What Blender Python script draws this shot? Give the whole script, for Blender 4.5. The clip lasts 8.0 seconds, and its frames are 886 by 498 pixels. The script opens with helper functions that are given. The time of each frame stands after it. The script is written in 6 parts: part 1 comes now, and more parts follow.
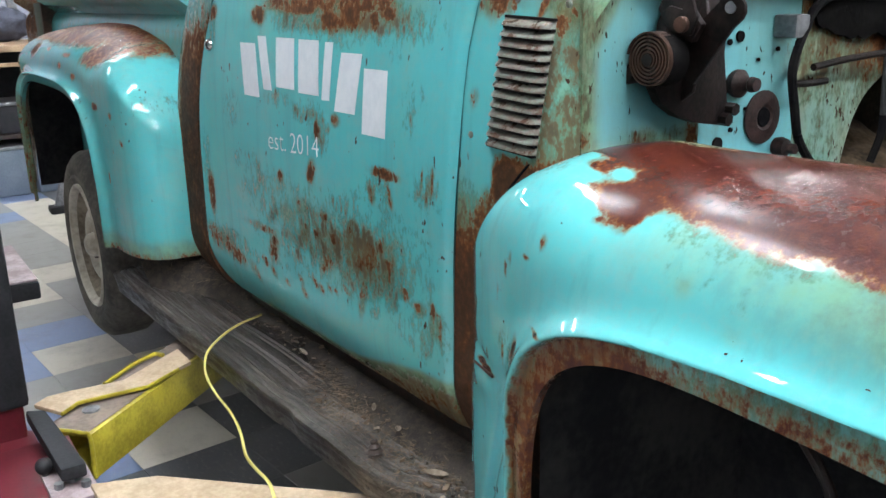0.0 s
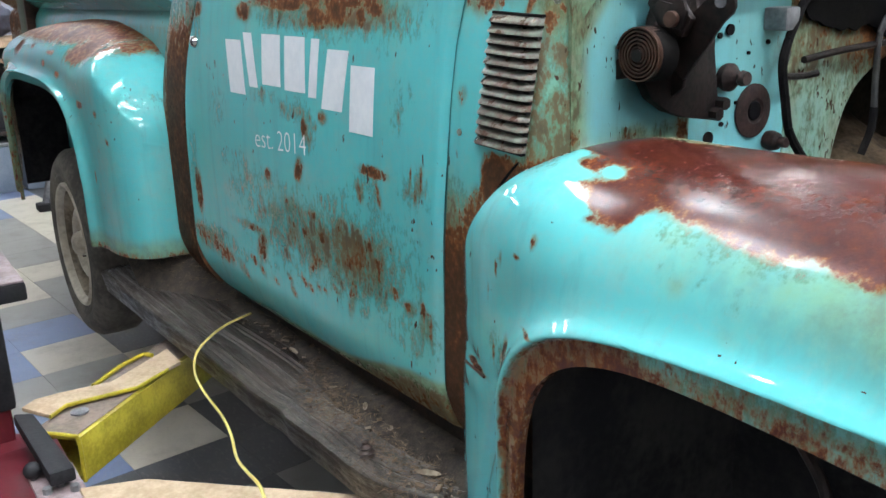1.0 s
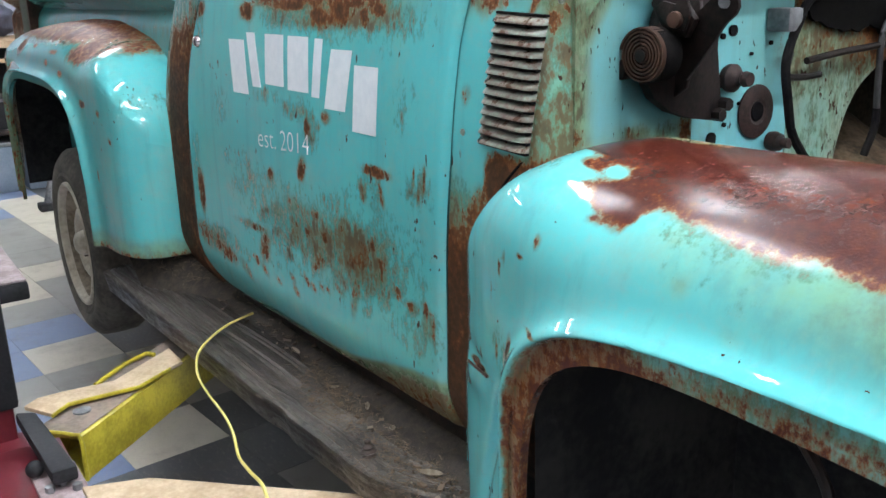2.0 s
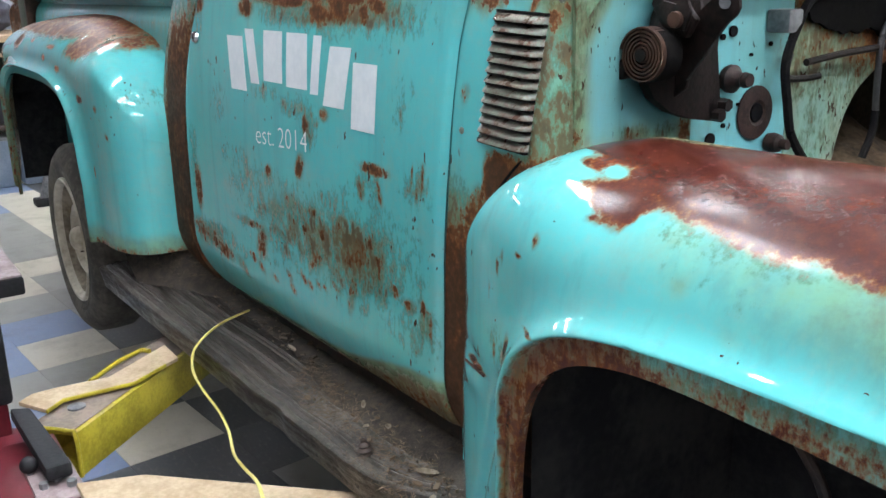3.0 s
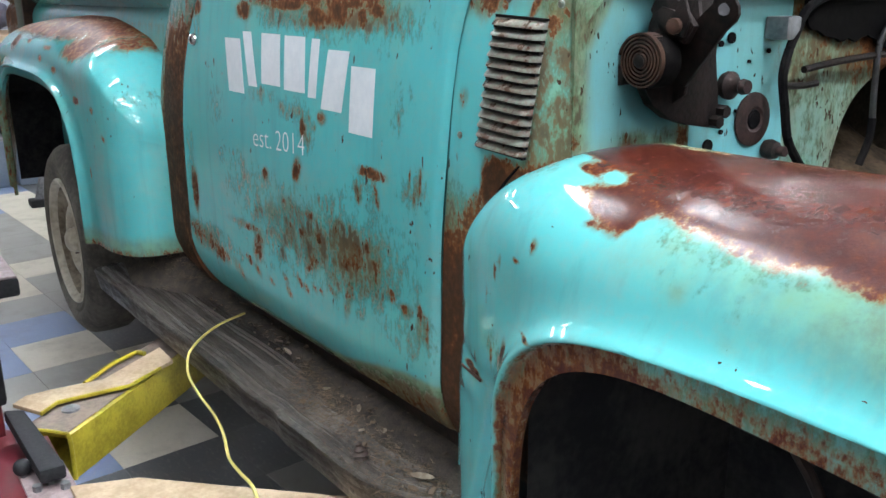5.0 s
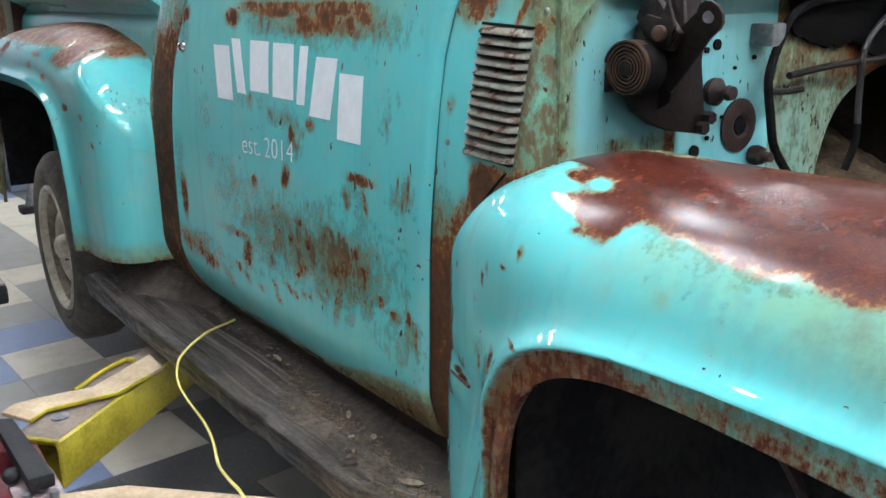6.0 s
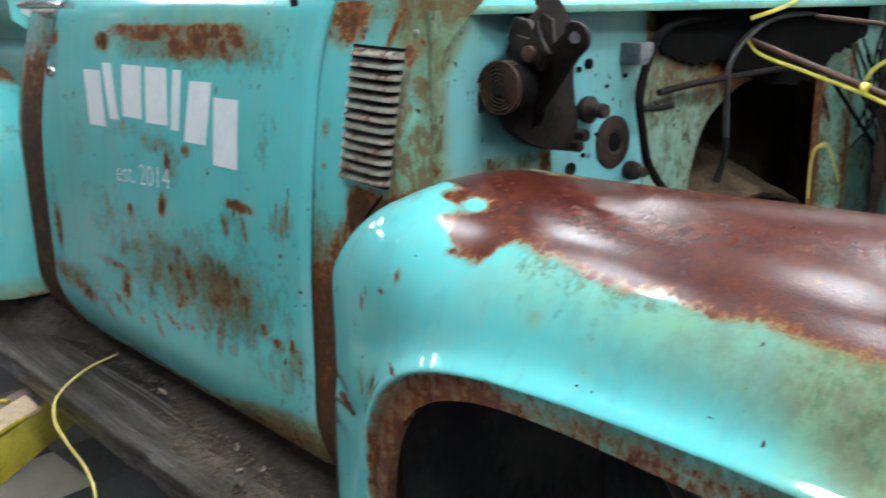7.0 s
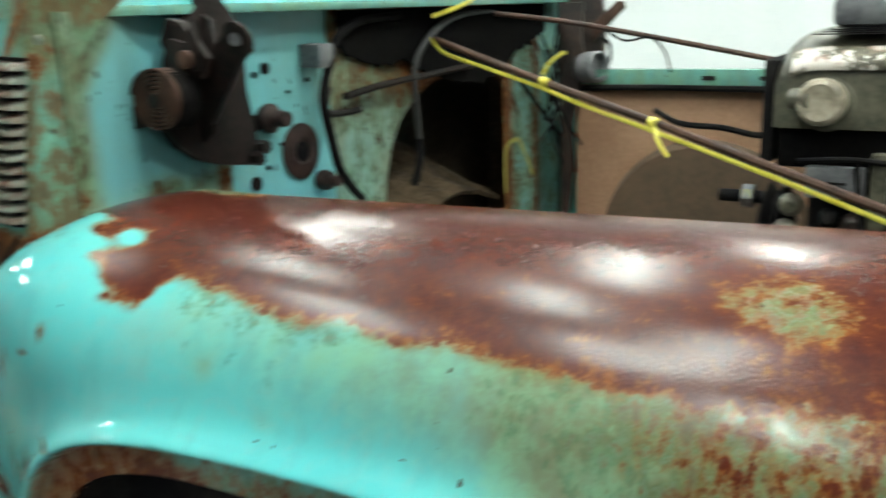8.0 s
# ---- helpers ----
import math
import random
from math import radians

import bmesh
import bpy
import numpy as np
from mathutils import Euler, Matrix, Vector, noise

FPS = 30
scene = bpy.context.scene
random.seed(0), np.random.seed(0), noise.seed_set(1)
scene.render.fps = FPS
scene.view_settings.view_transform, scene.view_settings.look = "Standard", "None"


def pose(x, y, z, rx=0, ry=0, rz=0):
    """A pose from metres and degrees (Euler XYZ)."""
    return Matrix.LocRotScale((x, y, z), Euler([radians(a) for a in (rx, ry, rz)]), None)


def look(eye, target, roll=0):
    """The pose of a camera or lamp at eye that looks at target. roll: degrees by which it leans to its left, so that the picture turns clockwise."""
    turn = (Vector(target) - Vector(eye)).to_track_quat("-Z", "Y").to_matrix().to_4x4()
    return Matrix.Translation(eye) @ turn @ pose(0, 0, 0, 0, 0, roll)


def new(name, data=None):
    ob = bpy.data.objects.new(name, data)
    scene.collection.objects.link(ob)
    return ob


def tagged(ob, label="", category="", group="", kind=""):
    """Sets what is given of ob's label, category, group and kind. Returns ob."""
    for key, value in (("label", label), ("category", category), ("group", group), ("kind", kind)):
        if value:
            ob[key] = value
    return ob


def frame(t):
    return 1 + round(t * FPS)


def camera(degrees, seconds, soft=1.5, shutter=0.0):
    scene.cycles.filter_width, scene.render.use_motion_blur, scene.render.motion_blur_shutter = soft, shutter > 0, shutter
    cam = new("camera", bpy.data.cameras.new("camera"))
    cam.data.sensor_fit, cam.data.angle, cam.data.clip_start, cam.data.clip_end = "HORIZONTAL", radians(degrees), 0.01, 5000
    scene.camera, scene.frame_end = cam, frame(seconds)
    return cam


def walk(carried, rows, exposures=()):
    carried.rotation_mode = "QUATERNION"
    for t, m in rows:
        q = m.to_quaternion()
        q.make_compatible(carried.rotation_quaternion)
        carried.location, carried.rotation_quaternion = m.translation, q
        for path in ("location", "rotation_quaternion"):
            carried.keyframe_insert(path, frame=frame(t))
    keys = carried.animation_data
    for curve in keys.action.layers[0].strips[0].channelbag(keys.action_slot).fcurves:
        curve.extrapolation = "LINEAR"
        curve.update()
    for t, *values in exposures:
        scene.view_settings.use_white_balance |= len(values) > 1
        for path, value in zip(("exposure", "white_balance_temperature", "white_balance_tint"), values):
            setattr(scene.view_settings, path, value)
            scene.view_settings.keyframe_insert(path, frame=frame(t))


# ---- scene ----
cam = camera(53.0, 8.0, 1.5, 0.5)
PATH = [
    (0, (0.6, 0.671, 1.348), (-1.005, 1.729, 0.796), -1.4),
    (0.5, (0.59, 0.678, 1.356), (-1.006, 1.738, 0.783), -1.9),
    (1, (0.587, 0.683, 1.355), (-1.003, 1.754, 0.784), -1.9),
    (1.5, (0.588, 0.68, 1.354), (-1.003, 1.75, 0.786), -1.9),
    (3, (0.583, 0.678, 1.352), (-1.003, 1.755, 0.781), -1.2),
    (3.5, (0.582, 0.68, 1.351), (-0.999, 1.765, 0.783), -1.1),
    (4, (0.583, 0.675, 1.351), (-1.004, 1.754, 0.789), -1.0),
    (4.5, (0.579, 0.676, 1.352), (-1.005, 1.76, 0.789), -0.8),
    (6, (0.586, 0.68, 1.357), (-0.988, 1.783, 0.803), -0.8),
    (6.5, (0.592, 0.692, 1.361), (-0.936, 1.865, 0.825), -0.9),
    (7, (0.596, 0.714, 1.359), (-0.851, 1.995, 0.842), -1.1),
    (7.5, (0.589, 0.754, 1.355), (-0.682, 2.211, 0.844), -1.7),
    (8, (0.567, 0.842, 1.347), (-0.421, 2.501, 0.827), -2.2),
]
walk(cam, [(t, look(eye, target, roll)) for t, eye, target, roll in PATH],
     [(0, 0.33, 6350, 10), (4.5, 0.33, 6350, 10), (6, 0.31, 6350, 10), (6.5, 0.28, 6350, 9), (7, 0.19, 6350, 7), (8, 0.03, 6900, -4)])

# ---- light ----
world = bpy.data.worlds.new("world")
scene.world = world
world.use_nodes = True
world.node_tree.nodes["Background"].inputs[0].default_value = (0.75, 0.85, 1.0, 1)
world.node_tree.nodes["Background"].inputs[1].default_value = 0.15
scene.view_settings.exposure = 0.0

# places of the ceiling tubes: centre x, y, turn in degrees (90: along y), length if it is a short one
CEILING = 3.3
TUBES = [(-1.5, 1.22, 115, 0.72), (-1.88, 2.2, 115, 0.5), (-2.35, 3.5, 115, 0.9), (-0.43, 1.12, 107, 0.55), (-0.68, 2.1, 107, 0.6), (-0.60, 3.2, 100), (-0.12, 1.30, 82, 0.9)]
# most tubes from here on are unseen fill, added to brighten firewall and side
TUBES += [(x, 1.65, 90) for x in (1.2, -4.9, -6.4)]
TUBES += [(0.0, -0.05, 100), (-0.2, 4.7, 100), (2.2, 0.2, 100), (1.3, 2.9, 100), (2.5, 1.8, 100), (-5.0, 0.0, 108), (0.9, 4.6, 90), (-2.9, 4.6, 90), (-3.5, 2.7, 110), (-6.4, 4.7, 90), (2.4, -2.4, 90), (3.9, -2.4, 90)]


# ---- materials ----
class Mat:
    """A small helper that writes node materials."""

    def __init__(self, name):
        self.m = bpy.data.materials.new(name)
        self.m.use_nodes = True
        self.t = self.m.node_tree
        self.b = self.t.nodes["Principled BSDF"]
        self.pos = self.node("ShaderNodeNewGeometry").outputs["Position"]

    def node(self, kind):
        return self.t.nodes.new(kind)

    def link(self, a, b):
        self.t.links.new(a, b)
        return a

    def set(self, socket, value):
        if isinstance(value, bpy.types.NodeSocket):
            self.link(value, socket)
        elif isinstance(value, tuple) and len(value) == 3 and socket.type == "RGBA":
            socket.default_value = (*value, 1)
        else:
            socket.default_value = value

    def scaled(self, sx, sy, sz, source=None):
        n = self.node("ShaderNodeMapping")
        self.link(source or self.pos, n.inputs[0])
        n.inputs["Scale"].default_value = (sx, sy, sz)
        return n.outputs[0]

    def noise(self, scale, detail=4, rough=0.55, at=None, distort=0.0):
        n = self.node("ShaderNodeTexNoise")
        self.link(at or self.pos, n.inputs["Vector"])
        n.inputs["Scale"].default_value = scale
        n.inputs["Detail"].default_value = detail
        n.inputs["Roughness"].default_value = rough
        n.inputs["Distortion"].default_value = distort
        return n.outputs[0]

    def math(self, op, a, b=0.0, c=0.0, clamp=False):
        n = self.node("ShaderNodeMath")
        n.operation, n.use_clamp = op, clamp
        for i, v in enumerate((a, b, c)):
            self.set(n.inputs[i], v)
        return n.outputs[0]

    def step(self, v, lo, hi, a=0.0, b=1.0):
        n = self.node("ShaderNodeMapRange")
        n.interpolation_type = "SMOOTHSTEP"
        self.set(n.inputs[0], v)
        for i, x in enumerate((lo, hi, a, b)):
            n.inputs[i + 1].default_value = x
        return n.outputs[0]

    def mix(self, f, a, b):
        n = self.node("ShaderNodeMix")
        n.data_type = "RGBA"
        self.set(n.inputs[0], f)
        self.set(n.inputs[6], a)
        self.set(n.inputs[7], b)
        return n.outputs[2]

    def mixf(self, f, a, b):
        n = self.node("ShaderNodeMix")
        n.data_type = "FLOAT"
        self.set(n.inputs[0], f)
        self.set(n.inputs[2], a)
        self.set(n.inputs[3], b)
        return n.outputs[0]

    def ramp(self, v, *stops):
        n = self.node("ShaderNodeValToRGB")
        self.set(n.inputs[0], v)
        e = n.color_ramp.elements
        while len(e) < len(stops):
            e.new(0.5)
        for el, (p, c) in zip(e, stops):
            el.position, el.color = p, (*c, 1)
        return n.outputs[0]

    def attr(self, name):
        n = self.node("ShaderNodeAttribute")
        n.attribute_name = name
        return n.outputs["Fac"]

    def random(self):
        return self.node("ShaderNodeObjectInfo").outputs["Random"]

    def bump(self, height, strength=0.3, distance=0.003, under=None):
        n = self.node("ShaderNodeBump")
        self.set(n.inputs["Height"], height)
        n.inputs["Strength"].default_value = strength
        n.inputs["Distance"].default_value = distance
        if under:
            self.link(under, n.inputs["Normal"])
        return n.outputs[0]

    def done(self, color=None, rough=None, metal=None, normal=None, **more):
        for key, v in (("Base Color", color), ("Roughness", rough), ("Metallic", metal), ("Normal", normal)):
            if v is not None:
                self.set(self.b.inputs[key], v)
        for key, v in more.items():
            self.set(self.b.inputs[key.replace("_", " ")], v)
        return self.m


def plain(name, a, b, rough=0.5, metal=0.0, scale=12.0, bump=0.15, fine=90.0, shine=0.5):
    """Two colours clouded into each other, with fine grain."""
    k = Mat(name)
    n = k.noise(scale, 5)
    f = k.noise(fine, 3)
    col = k.mix(k.step(k.mixf(0.35, n, f), 0.35, 0.65), a, b)
    return k.done(col, k.mixf(n, max(rough - 0.12, 0.05), rough + 0.12), metal, k.bump(f, bump, 0.002), Specular_IOR_Level=shine)


BROWN_RUST = ((0.175, 0.082, 0.030), (0.135, 0.051, 0.018), (0.076, 0.029, 0.013), (0.046, 0.0235, 0.0135))
RED_RUST = ((0.215, 0.095, 0.022), (0.145, 0.045, 0.011), (0.068, 0.0155, 0.0085), (0.038, 0.0085, 0.0070))


def painted(name, paint, paint2, gloss=0.15, chips=0.68, rusty=0.7, worn_shine=0.10, spread=1.0, grain=0.25, deep=0.0, oiled=0.0, fade=0.0, mottle=1.0, tones=BROWN_RUST):
    """Old car paint that is worn, stained and rusted where the mesh says so (rust, stain)."""
    k = Mat(name)
    rust, stain = k.attr("rust"), k.attr("stain")
    n1 = k.noise(14, 7, 0.66)
    n2 = k.noise(75, 6, 0.70)
    n3 = k.noise(330, 3, 0.55)
    streak = k.noise(1.0, 7, 0.72, k.scaled(66, 66, 26))
    rag = k.math("ADD", k.math("MULTIPLY", k.math("SUBTRACT", n1, 0.5), 1.35 * spread),
                 k.math("ADD", k.math("MULTIPLY", k.math("SUBTRACT", streak, 0.5), 2.1 * spread),
                        k.math("MULTIPLY", k.math("SUBTRACT", n2, 0.5), 1.5 * spread)))
    soft = k.math("ADD", k.math("MULTIPLY", k.math("SUBTRACT", n1, 0.5), 0.9), k.math("MULTIPLY", k.math("SUBTRACT", k.noise(1.0, 5, 0.6, k.scaled(40, 40, 12)), 0.5), 0.9))
    reach = k.step(rust, 0.02, 0.42, 0.2, 1.0)
    field = k.math("ADD", k.math("MULTIPLY", rust, 1.45), k.math("MULTIPLY", rag, reach))
    mask = k.step(field, 0.58 - fade, 0.80 + fade)
    halo = k.step(k.math("ADD", k.math("MULTIPLY", rust, 1.45), k.math("MULTIPLY", soft, reach)), 0.22, 0.80)
    # scattered small chips down to the steel
    spots = k.noise(1.0, 2, 0.5, k.scaled(80, 80, 46))
    rare = k.noise(9, 3)
    chip = k.math("MULTIPLY", k.step(spots, chips, chips + 0.02), k.step(rare, 0.52, 0.56))
    cloud = k.noise(3.2, 6, 0.65)
    base = k.mix(k.step(cloud, 0.35, 0.7), paint, paint2)
    # chalked and grimy patches, thin vertical runs
    base = k.mix(k.math("MULTIPLY", k.step(k.noise(7, 6, 0.7), 0.46, 0.72), 0.40), base, (0.21, 0.36, 0.33))
    base = k.mix(k.math("MULTIPLY", k.step(n2, 0.45, 0.75), 0.28), base, (0.20, 0.31, 0.28))
    runs = k.noise(1.0, 5, 0.6, k.scaled(30, 30, 1.8))
    base = k.mix(k.math("MULTIPLY", k.step(runs, 0.50, 0.74), 0.24), base, (0.08, 0.20, 0.19))
    # dull olive staining of the paint round the rust
    dirt = k.math("MULTIPLY", k.step(k.math("ADD", k.math("MULTIPLY", stain, 0.9), k.math("MULTIPLY", soft, 0.5)), 0.08, 1.15), 0.88)
    base = k.mix(dirt, base, k.mix(k.step(k.math("ADD", n1, k.math("MULTIPLY", k.math("SUBTRACT", n2, 0.5), 0.4)), 0.36, 0.64), (0.140, 0.115, 0.048), (0.165, 0.275, 0.155)))
    base = k.mix(k.math("MULTIPLY", halo, 0.74), base, k.mix(k.step(n2, 0.4, 0.6), (0.125, 0.095, 0.042), (0.15, 0.19, 0.10)))
    # rust water that has bled down the paint in streaks
    bleed = k.attr("bleed")
    near = k.step(bleed, 0.02, 0.30)
    b1 = k.math("SUBTRACT", k.noise(1.0, 6, 0.62, k.scaled(36, 36, 20)), 0.5)
    b2 = k.math("SUBTRACT", k.noise(1.0, 5, 0.68, k.scaled(105, 105, 52)), 0.5)
    run = k.math("ADD", bleed, k.math("MULTIPLY", near, k.math("ADD", k.math("MULTIPLY", b1, 1.7), k.math("MULTIPLY", b2, 1.9))))
    base = k.mix(k.math("MULTIPLY", k.step(run, 0.22, 0.78), 0.85), base, k.mix(k.step(b2, -0.12, 0.12), (0.076, 0.062, 0.018), (0.055, 0.120, 0.068)))
    base = k.mix(k.math("MULTIPLY", k.step(run, 0.62, 0.88), 0.9), base, k.mix(k.step(b1, -0.1, 0.2), (0.105, 0.056, 0.014), (0.052, 0.032, 0.012)))
    depth = k.math("ADD", k.math("MULTIPLY", k.math("SUBTRACT", field, 0.62 - deep), 0.75), k.math("ADD", k.math("MULTIPLY", k.math("SUBTRACT", n2, 0.5), 1.0 * mottle), k.math("ADD", k.math("MULTIPLY", k.math("SUBTRACT", n3, 0.5), 0.5), k.math("MULTIPLY", k.math("SUBTRACT", n1, 0.5), 0.9 * mottle))))
    rustc = k.ramp(depth, *zip((0.0, 0.16, 0.42, 0.90), tones))
    col = k.mix(mask, base, rustc)
    col = k.mix(chip, col, (0.045, 0.022, 0.014))
    worn = k.math("MAXIMUM", mask, chip)
    rough = k.mixf(worn, k.mixf(k.step(run, 0.35, 0.9), k.mixf(n1, gloss * 0.7, gloss * 1.3), 0.5), k.mixf(k.step(n2, 0.35, 0.65), rusty - 0.06 * mottle, rusty + 0.10 * mottle))
    edge = k.bump(k.math("SUBTRACT", k.math("MULTIPLY", n1, 0.006), k.math("MULTIPLY", worn, 0.45)), 0.2, 0.0016)
    fine = k.bump(k.math("MULTIPLY", worn, k.math("ADD", k.math("MULTIPLY", n3, 0.9), k.math("MULTIPLY", n2, 0.12))), grain, 0.0016, edge)
    return k.done(col, rough, 0.0, fine, Specular_IOR_Level=k.mixf(worn, 0.5, worn_shine), Coat_Weight=k.math("MULTIPLY", worn, oiled), Coat_Roughness=0.12, Coat_Normal=k.bump(k.math("ADD", n3, k.math("MULTIPLY", n2, 0.5)), 0.13, 0.0014))


TURQUOISE = painted("turquoise_paint", (0.088, 0.41, 0.435), (0.110, 0.435, 0.425))
FENDER = painted("turquoise_paint_oiled_rust", (0.088, 0.41, 0.435), (0.110, 0.435, 0.425), 0.05, 0.715, 0.22, 0.10, 0.80, 0.26, 0.12, 0.26, 0.11, 0.55, RED_RUST)
REARPAINT = painted("turquoise_paint_dry_rust", (0.088, 0.41, 0.435), (0.110, 0.435, 0.425), 0.08, 0.70, 0.52, 0.15, tones=RED_RUST)
LOUVRE = plain("worn_louvre_paint", (0.080, 0.042, 0.028), (0.125, 0.155, 0.125), 0.30, 0.0, 60, 0.4, 200, 0.6)
SOIL = plain("dark_dry_soil", (0.014, 0.010, 0.008), (0.060, 0.044, 0.032), 0.9, 0.0, 50, 0.8, 260)
FADED = plain("faded_ribbon", (0.26, 0.24, 0.06), (0.42, 0.39, 0.09), 0.5, 0.0, 30, 0.1)
OLIVE = plain("grimy_olive_paint", (0.026, 0.024, 0.017), (0.095, 0.088, 0.062), 0.42, 0.0, 22, 0.4, 120)
PALE = painted("pale_blue_paint", (0.16, 0.45, 0.50), (0.17, 0.42, 0.41), 0.33, 0.66)
RUST = plain("rusty_steel", (0.022, 0.011, 0.008), (0.060, 0.028, 0.018), 0.6, 0.05, 20, 0.4, 90, 0.25)
HINGE = plain("dark_hinge_steel", (0.004, 0.003, 0.003), (0.015, 0.009, 0.008), 0.6, 0.0, 30, 0.4, 120, 0.18)
GROMMET = plain("brown_black_rubber", (0.012, 0.007, 0.007), (0.040, 0.021, 0.018), 0.6, 0.0, 40, 0.4, 150, 0.25)
DARKRUST = plain("dark_greasy_steel", (0.012, 0.009, 0.009), (0.045, 0.026, 0.020), 0.5, 0.2, 25, 0.4)
# for black rubber parts, and for shade in slots, gaps and the engine
BLACK = plain("black_rubber_and_shade", (0.0040, 0.0040, 0.0052), (0.011, 0.010, 0.0095), 0.9, 0.0, 15, 0.3, 90, 0.05)
HOUSINGBLACK = plain("housing_black", (0.010, 0.010, 0.012), (0.026, 0.025, 0.025), 0.9, 0.0, 9, 0.5, 60, 0.05)
# for grime and shade under the cowl, and shade below the engine cover
SHADEBLACK = plain("shade_black", (0.0012, 0.0012, 0.0016), (0.0045, 0.0040, 0.0036), 0.9, 0.0, 15, 0.3, 90, 0.05)
RUBBER = plain("dusty_tyre_rubber", (0.080, 0.072, 0.062), (0.185, 0.163, 0.135), 0.8, 0.0, 7, 0.3, 60, 0.3)
RIM = plain("cream_wheel_paint", (0.40, 0.34, 0.25), (0.72, 0.66, 0.54), 0.4, 0.0, 9, 0.2, 40)
RIMBROWN = plain("dirt_and_shade_brown", (0.16, 0.125, 0.085), (0.40, 0.33, 0.24), 0.7, 0.0, 12, 0.3, 60)
CHROME = plain("pitted_chrome", (0.55, 0.56, 0.58), (0.72, 0.72, 0.72), 0.16, 1.0, 40, 0.1)
LITTER = plain("dead_needles", (0.045, 0.029, 0.018), (0.19, 0.135, 0.088), 0.85, 0.0, 60, 0.5)
YELLOW = plain("yellow_enamel", (0.30, 0.235, 0.016), (0.53, 0.43, 0.042), 0.4, 0.0, 14, 0.2, 120)
DUSTY = plain("dusty_pale_steel", (0.40, 0.285, 0.18), (0.58, 0.445, 0.305), 0.7, 0.0, 14, 0.25)
DUSTSHADE = plain("shaded_dust", (0.13, 0.10, 0.085), (0.25, 0.195, 0.16), 0.8, 0.0, 10, 0.3)
PINK = plain("dusty_pink_pad_top", (0.20, 0.145, 0.150), (0.36, 0.285, 0.29), 0.75, 0.0, 18, 0.2)
RED = plain("red_enamel", (0.075, 0.006, 0.011), (0.110, 0.010, 0.017), 0.42, 0.0, 7, 0.08)
PADBLACK = plain("black_rubber_pad", (0.008, 0.008, 0.010), (0.019, 0.018, 0.021), 0.65, 0.0, 20, 0.2, 120, 0.25)
CORD = plain("yellow_cord_sheath", (0.62, 0.52, 0.13), (0.72, 0.62, 0.20), 0.45, 0.0, 20, 0.05)
RIBBON = plain("yellow_ribbon", (0.60, 0.52, 0.06), (0.70, 0.62, 0.11), 0.45, 0.0, 30, 0.1)
HOSE = plain("grey_rubber_hose", (0.010, 0.010, 0.012), (0.030, 0.029, 0.028), 0.5, 0.0, 30, 0.1)
APRON = plain("brown_primer_dust", (0.22, 0.118, 0.068), (0.33, 0.195, 0.122), 0.65, 0.0, 5, 0.2)
APRONSHADE = plain("shaded_brown_primer", (0.055, 0.034, 0.019), (0.095, 0.058, 0.034), 0.7, 0.0, 8, 0.2)
TAN = painted("worn_tan_firewall", (0.20, 0.38, 0.36), (0.40, 0.36, 0.22), 0.5, 0.62)
ENGINE = plain("peeling_engine_paint", (0.06, 0.055, 0.045), (0.20, 0.18, 0.14), 0.5, 0.0, 26, 0.5)
ENGINEPALE = plain("pale_peeled_paint", (0.11, 0.09, 0.06), (0.36, 0.31, 0.24), 0.45, 0.0, 22, 0.4)
GREYMETAL = plain("grey_cast_metal", (0.10, 0.10, 0.11), (0.22, 0.22, 0.23), 0.45, 0.4, 20, 0.2)
WHITEPAINT = plain("white_lettering_paint", (0.56, 0.60, 0.64), (0.64, 0.67, 0.70), 0.5, 0.0, 30, 0.05)
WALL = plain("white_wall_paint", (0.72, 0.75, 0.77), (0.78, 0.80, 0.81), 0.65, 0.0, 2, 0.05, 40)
DIMWALL = plain("fill_cutting_dark_grey", (0.13, 0.135, 0.14), (0.18, 0.18, 0.185), 0.7, 0.0, 2, 0.05, 40)
GREYPLASTIC = plain("grey_blue_plastic", (0.12, 0.15, 0.20), (0.18, 0.21, 0.26), 0.5, 0.0, 5, 0.05)
WOOD = plain("worn_bench_wood", (0.26, 0.16, 0.09), (0.42, 0.29, 0.18), 0.6, 0.0, 9, 0.3)
LEAF = plain("dead_leaf", (0.13, 0.095, 0.06), (0.30, 0.25, 0.19), 0.7, 0.0, 30, 0.2)
k = Mat("bark_and_leaf_scraps")
BARK = k.done(k.ramp(k.node("ShaderNodeNewGeometry").outputs["Random Per Island"], (0.0, (0.035, 0.022, 0.014)), (0.55, (0.11, 0.072, 0.042)), (0.92, (0.15, 0.11, 0.075)), (1.0, (0.28, 0.235, 0.18))), 0.8, 0.0, k.bump(k.noise(300, 3), 0.4, 0.001))
INTERIOR = plain("unlit_cab_brown", (0.016, 0.012, 0.009), (0.050, 0.038, 0.027), 0.8, 0.0, 6, 0.2, 90, 0.1)

k = Mat("weathered_board_rubber")
wear = k.attr("wear")
n = k.noise(8, 6, 0.65)
g = k.noise(1.0, 6, 0.68, k.scaled(7, 90, 60))
f = k.noise(260, 3, 0.6)
sp = k.noise(80, 4, 0.6)
col = k.mix(k.step(k.math("ADD", k.math("MULTIPLY", n, 0.38), k.math("ADD", k.math("MULTIPLY", g, 0.42), k.math("MULTIPLY", sp, 0.2))), 0.44, 0.57), (0.009, 0.0068, 0.0055), (0.050, 0.039, 0.031))
col = k.mix(k.math("MULTIPLY", k.step(k.noise(3.5, 5, 0.6), 0.42, 0.66), 0.6), col, (0.030, 0.018, 0.013))
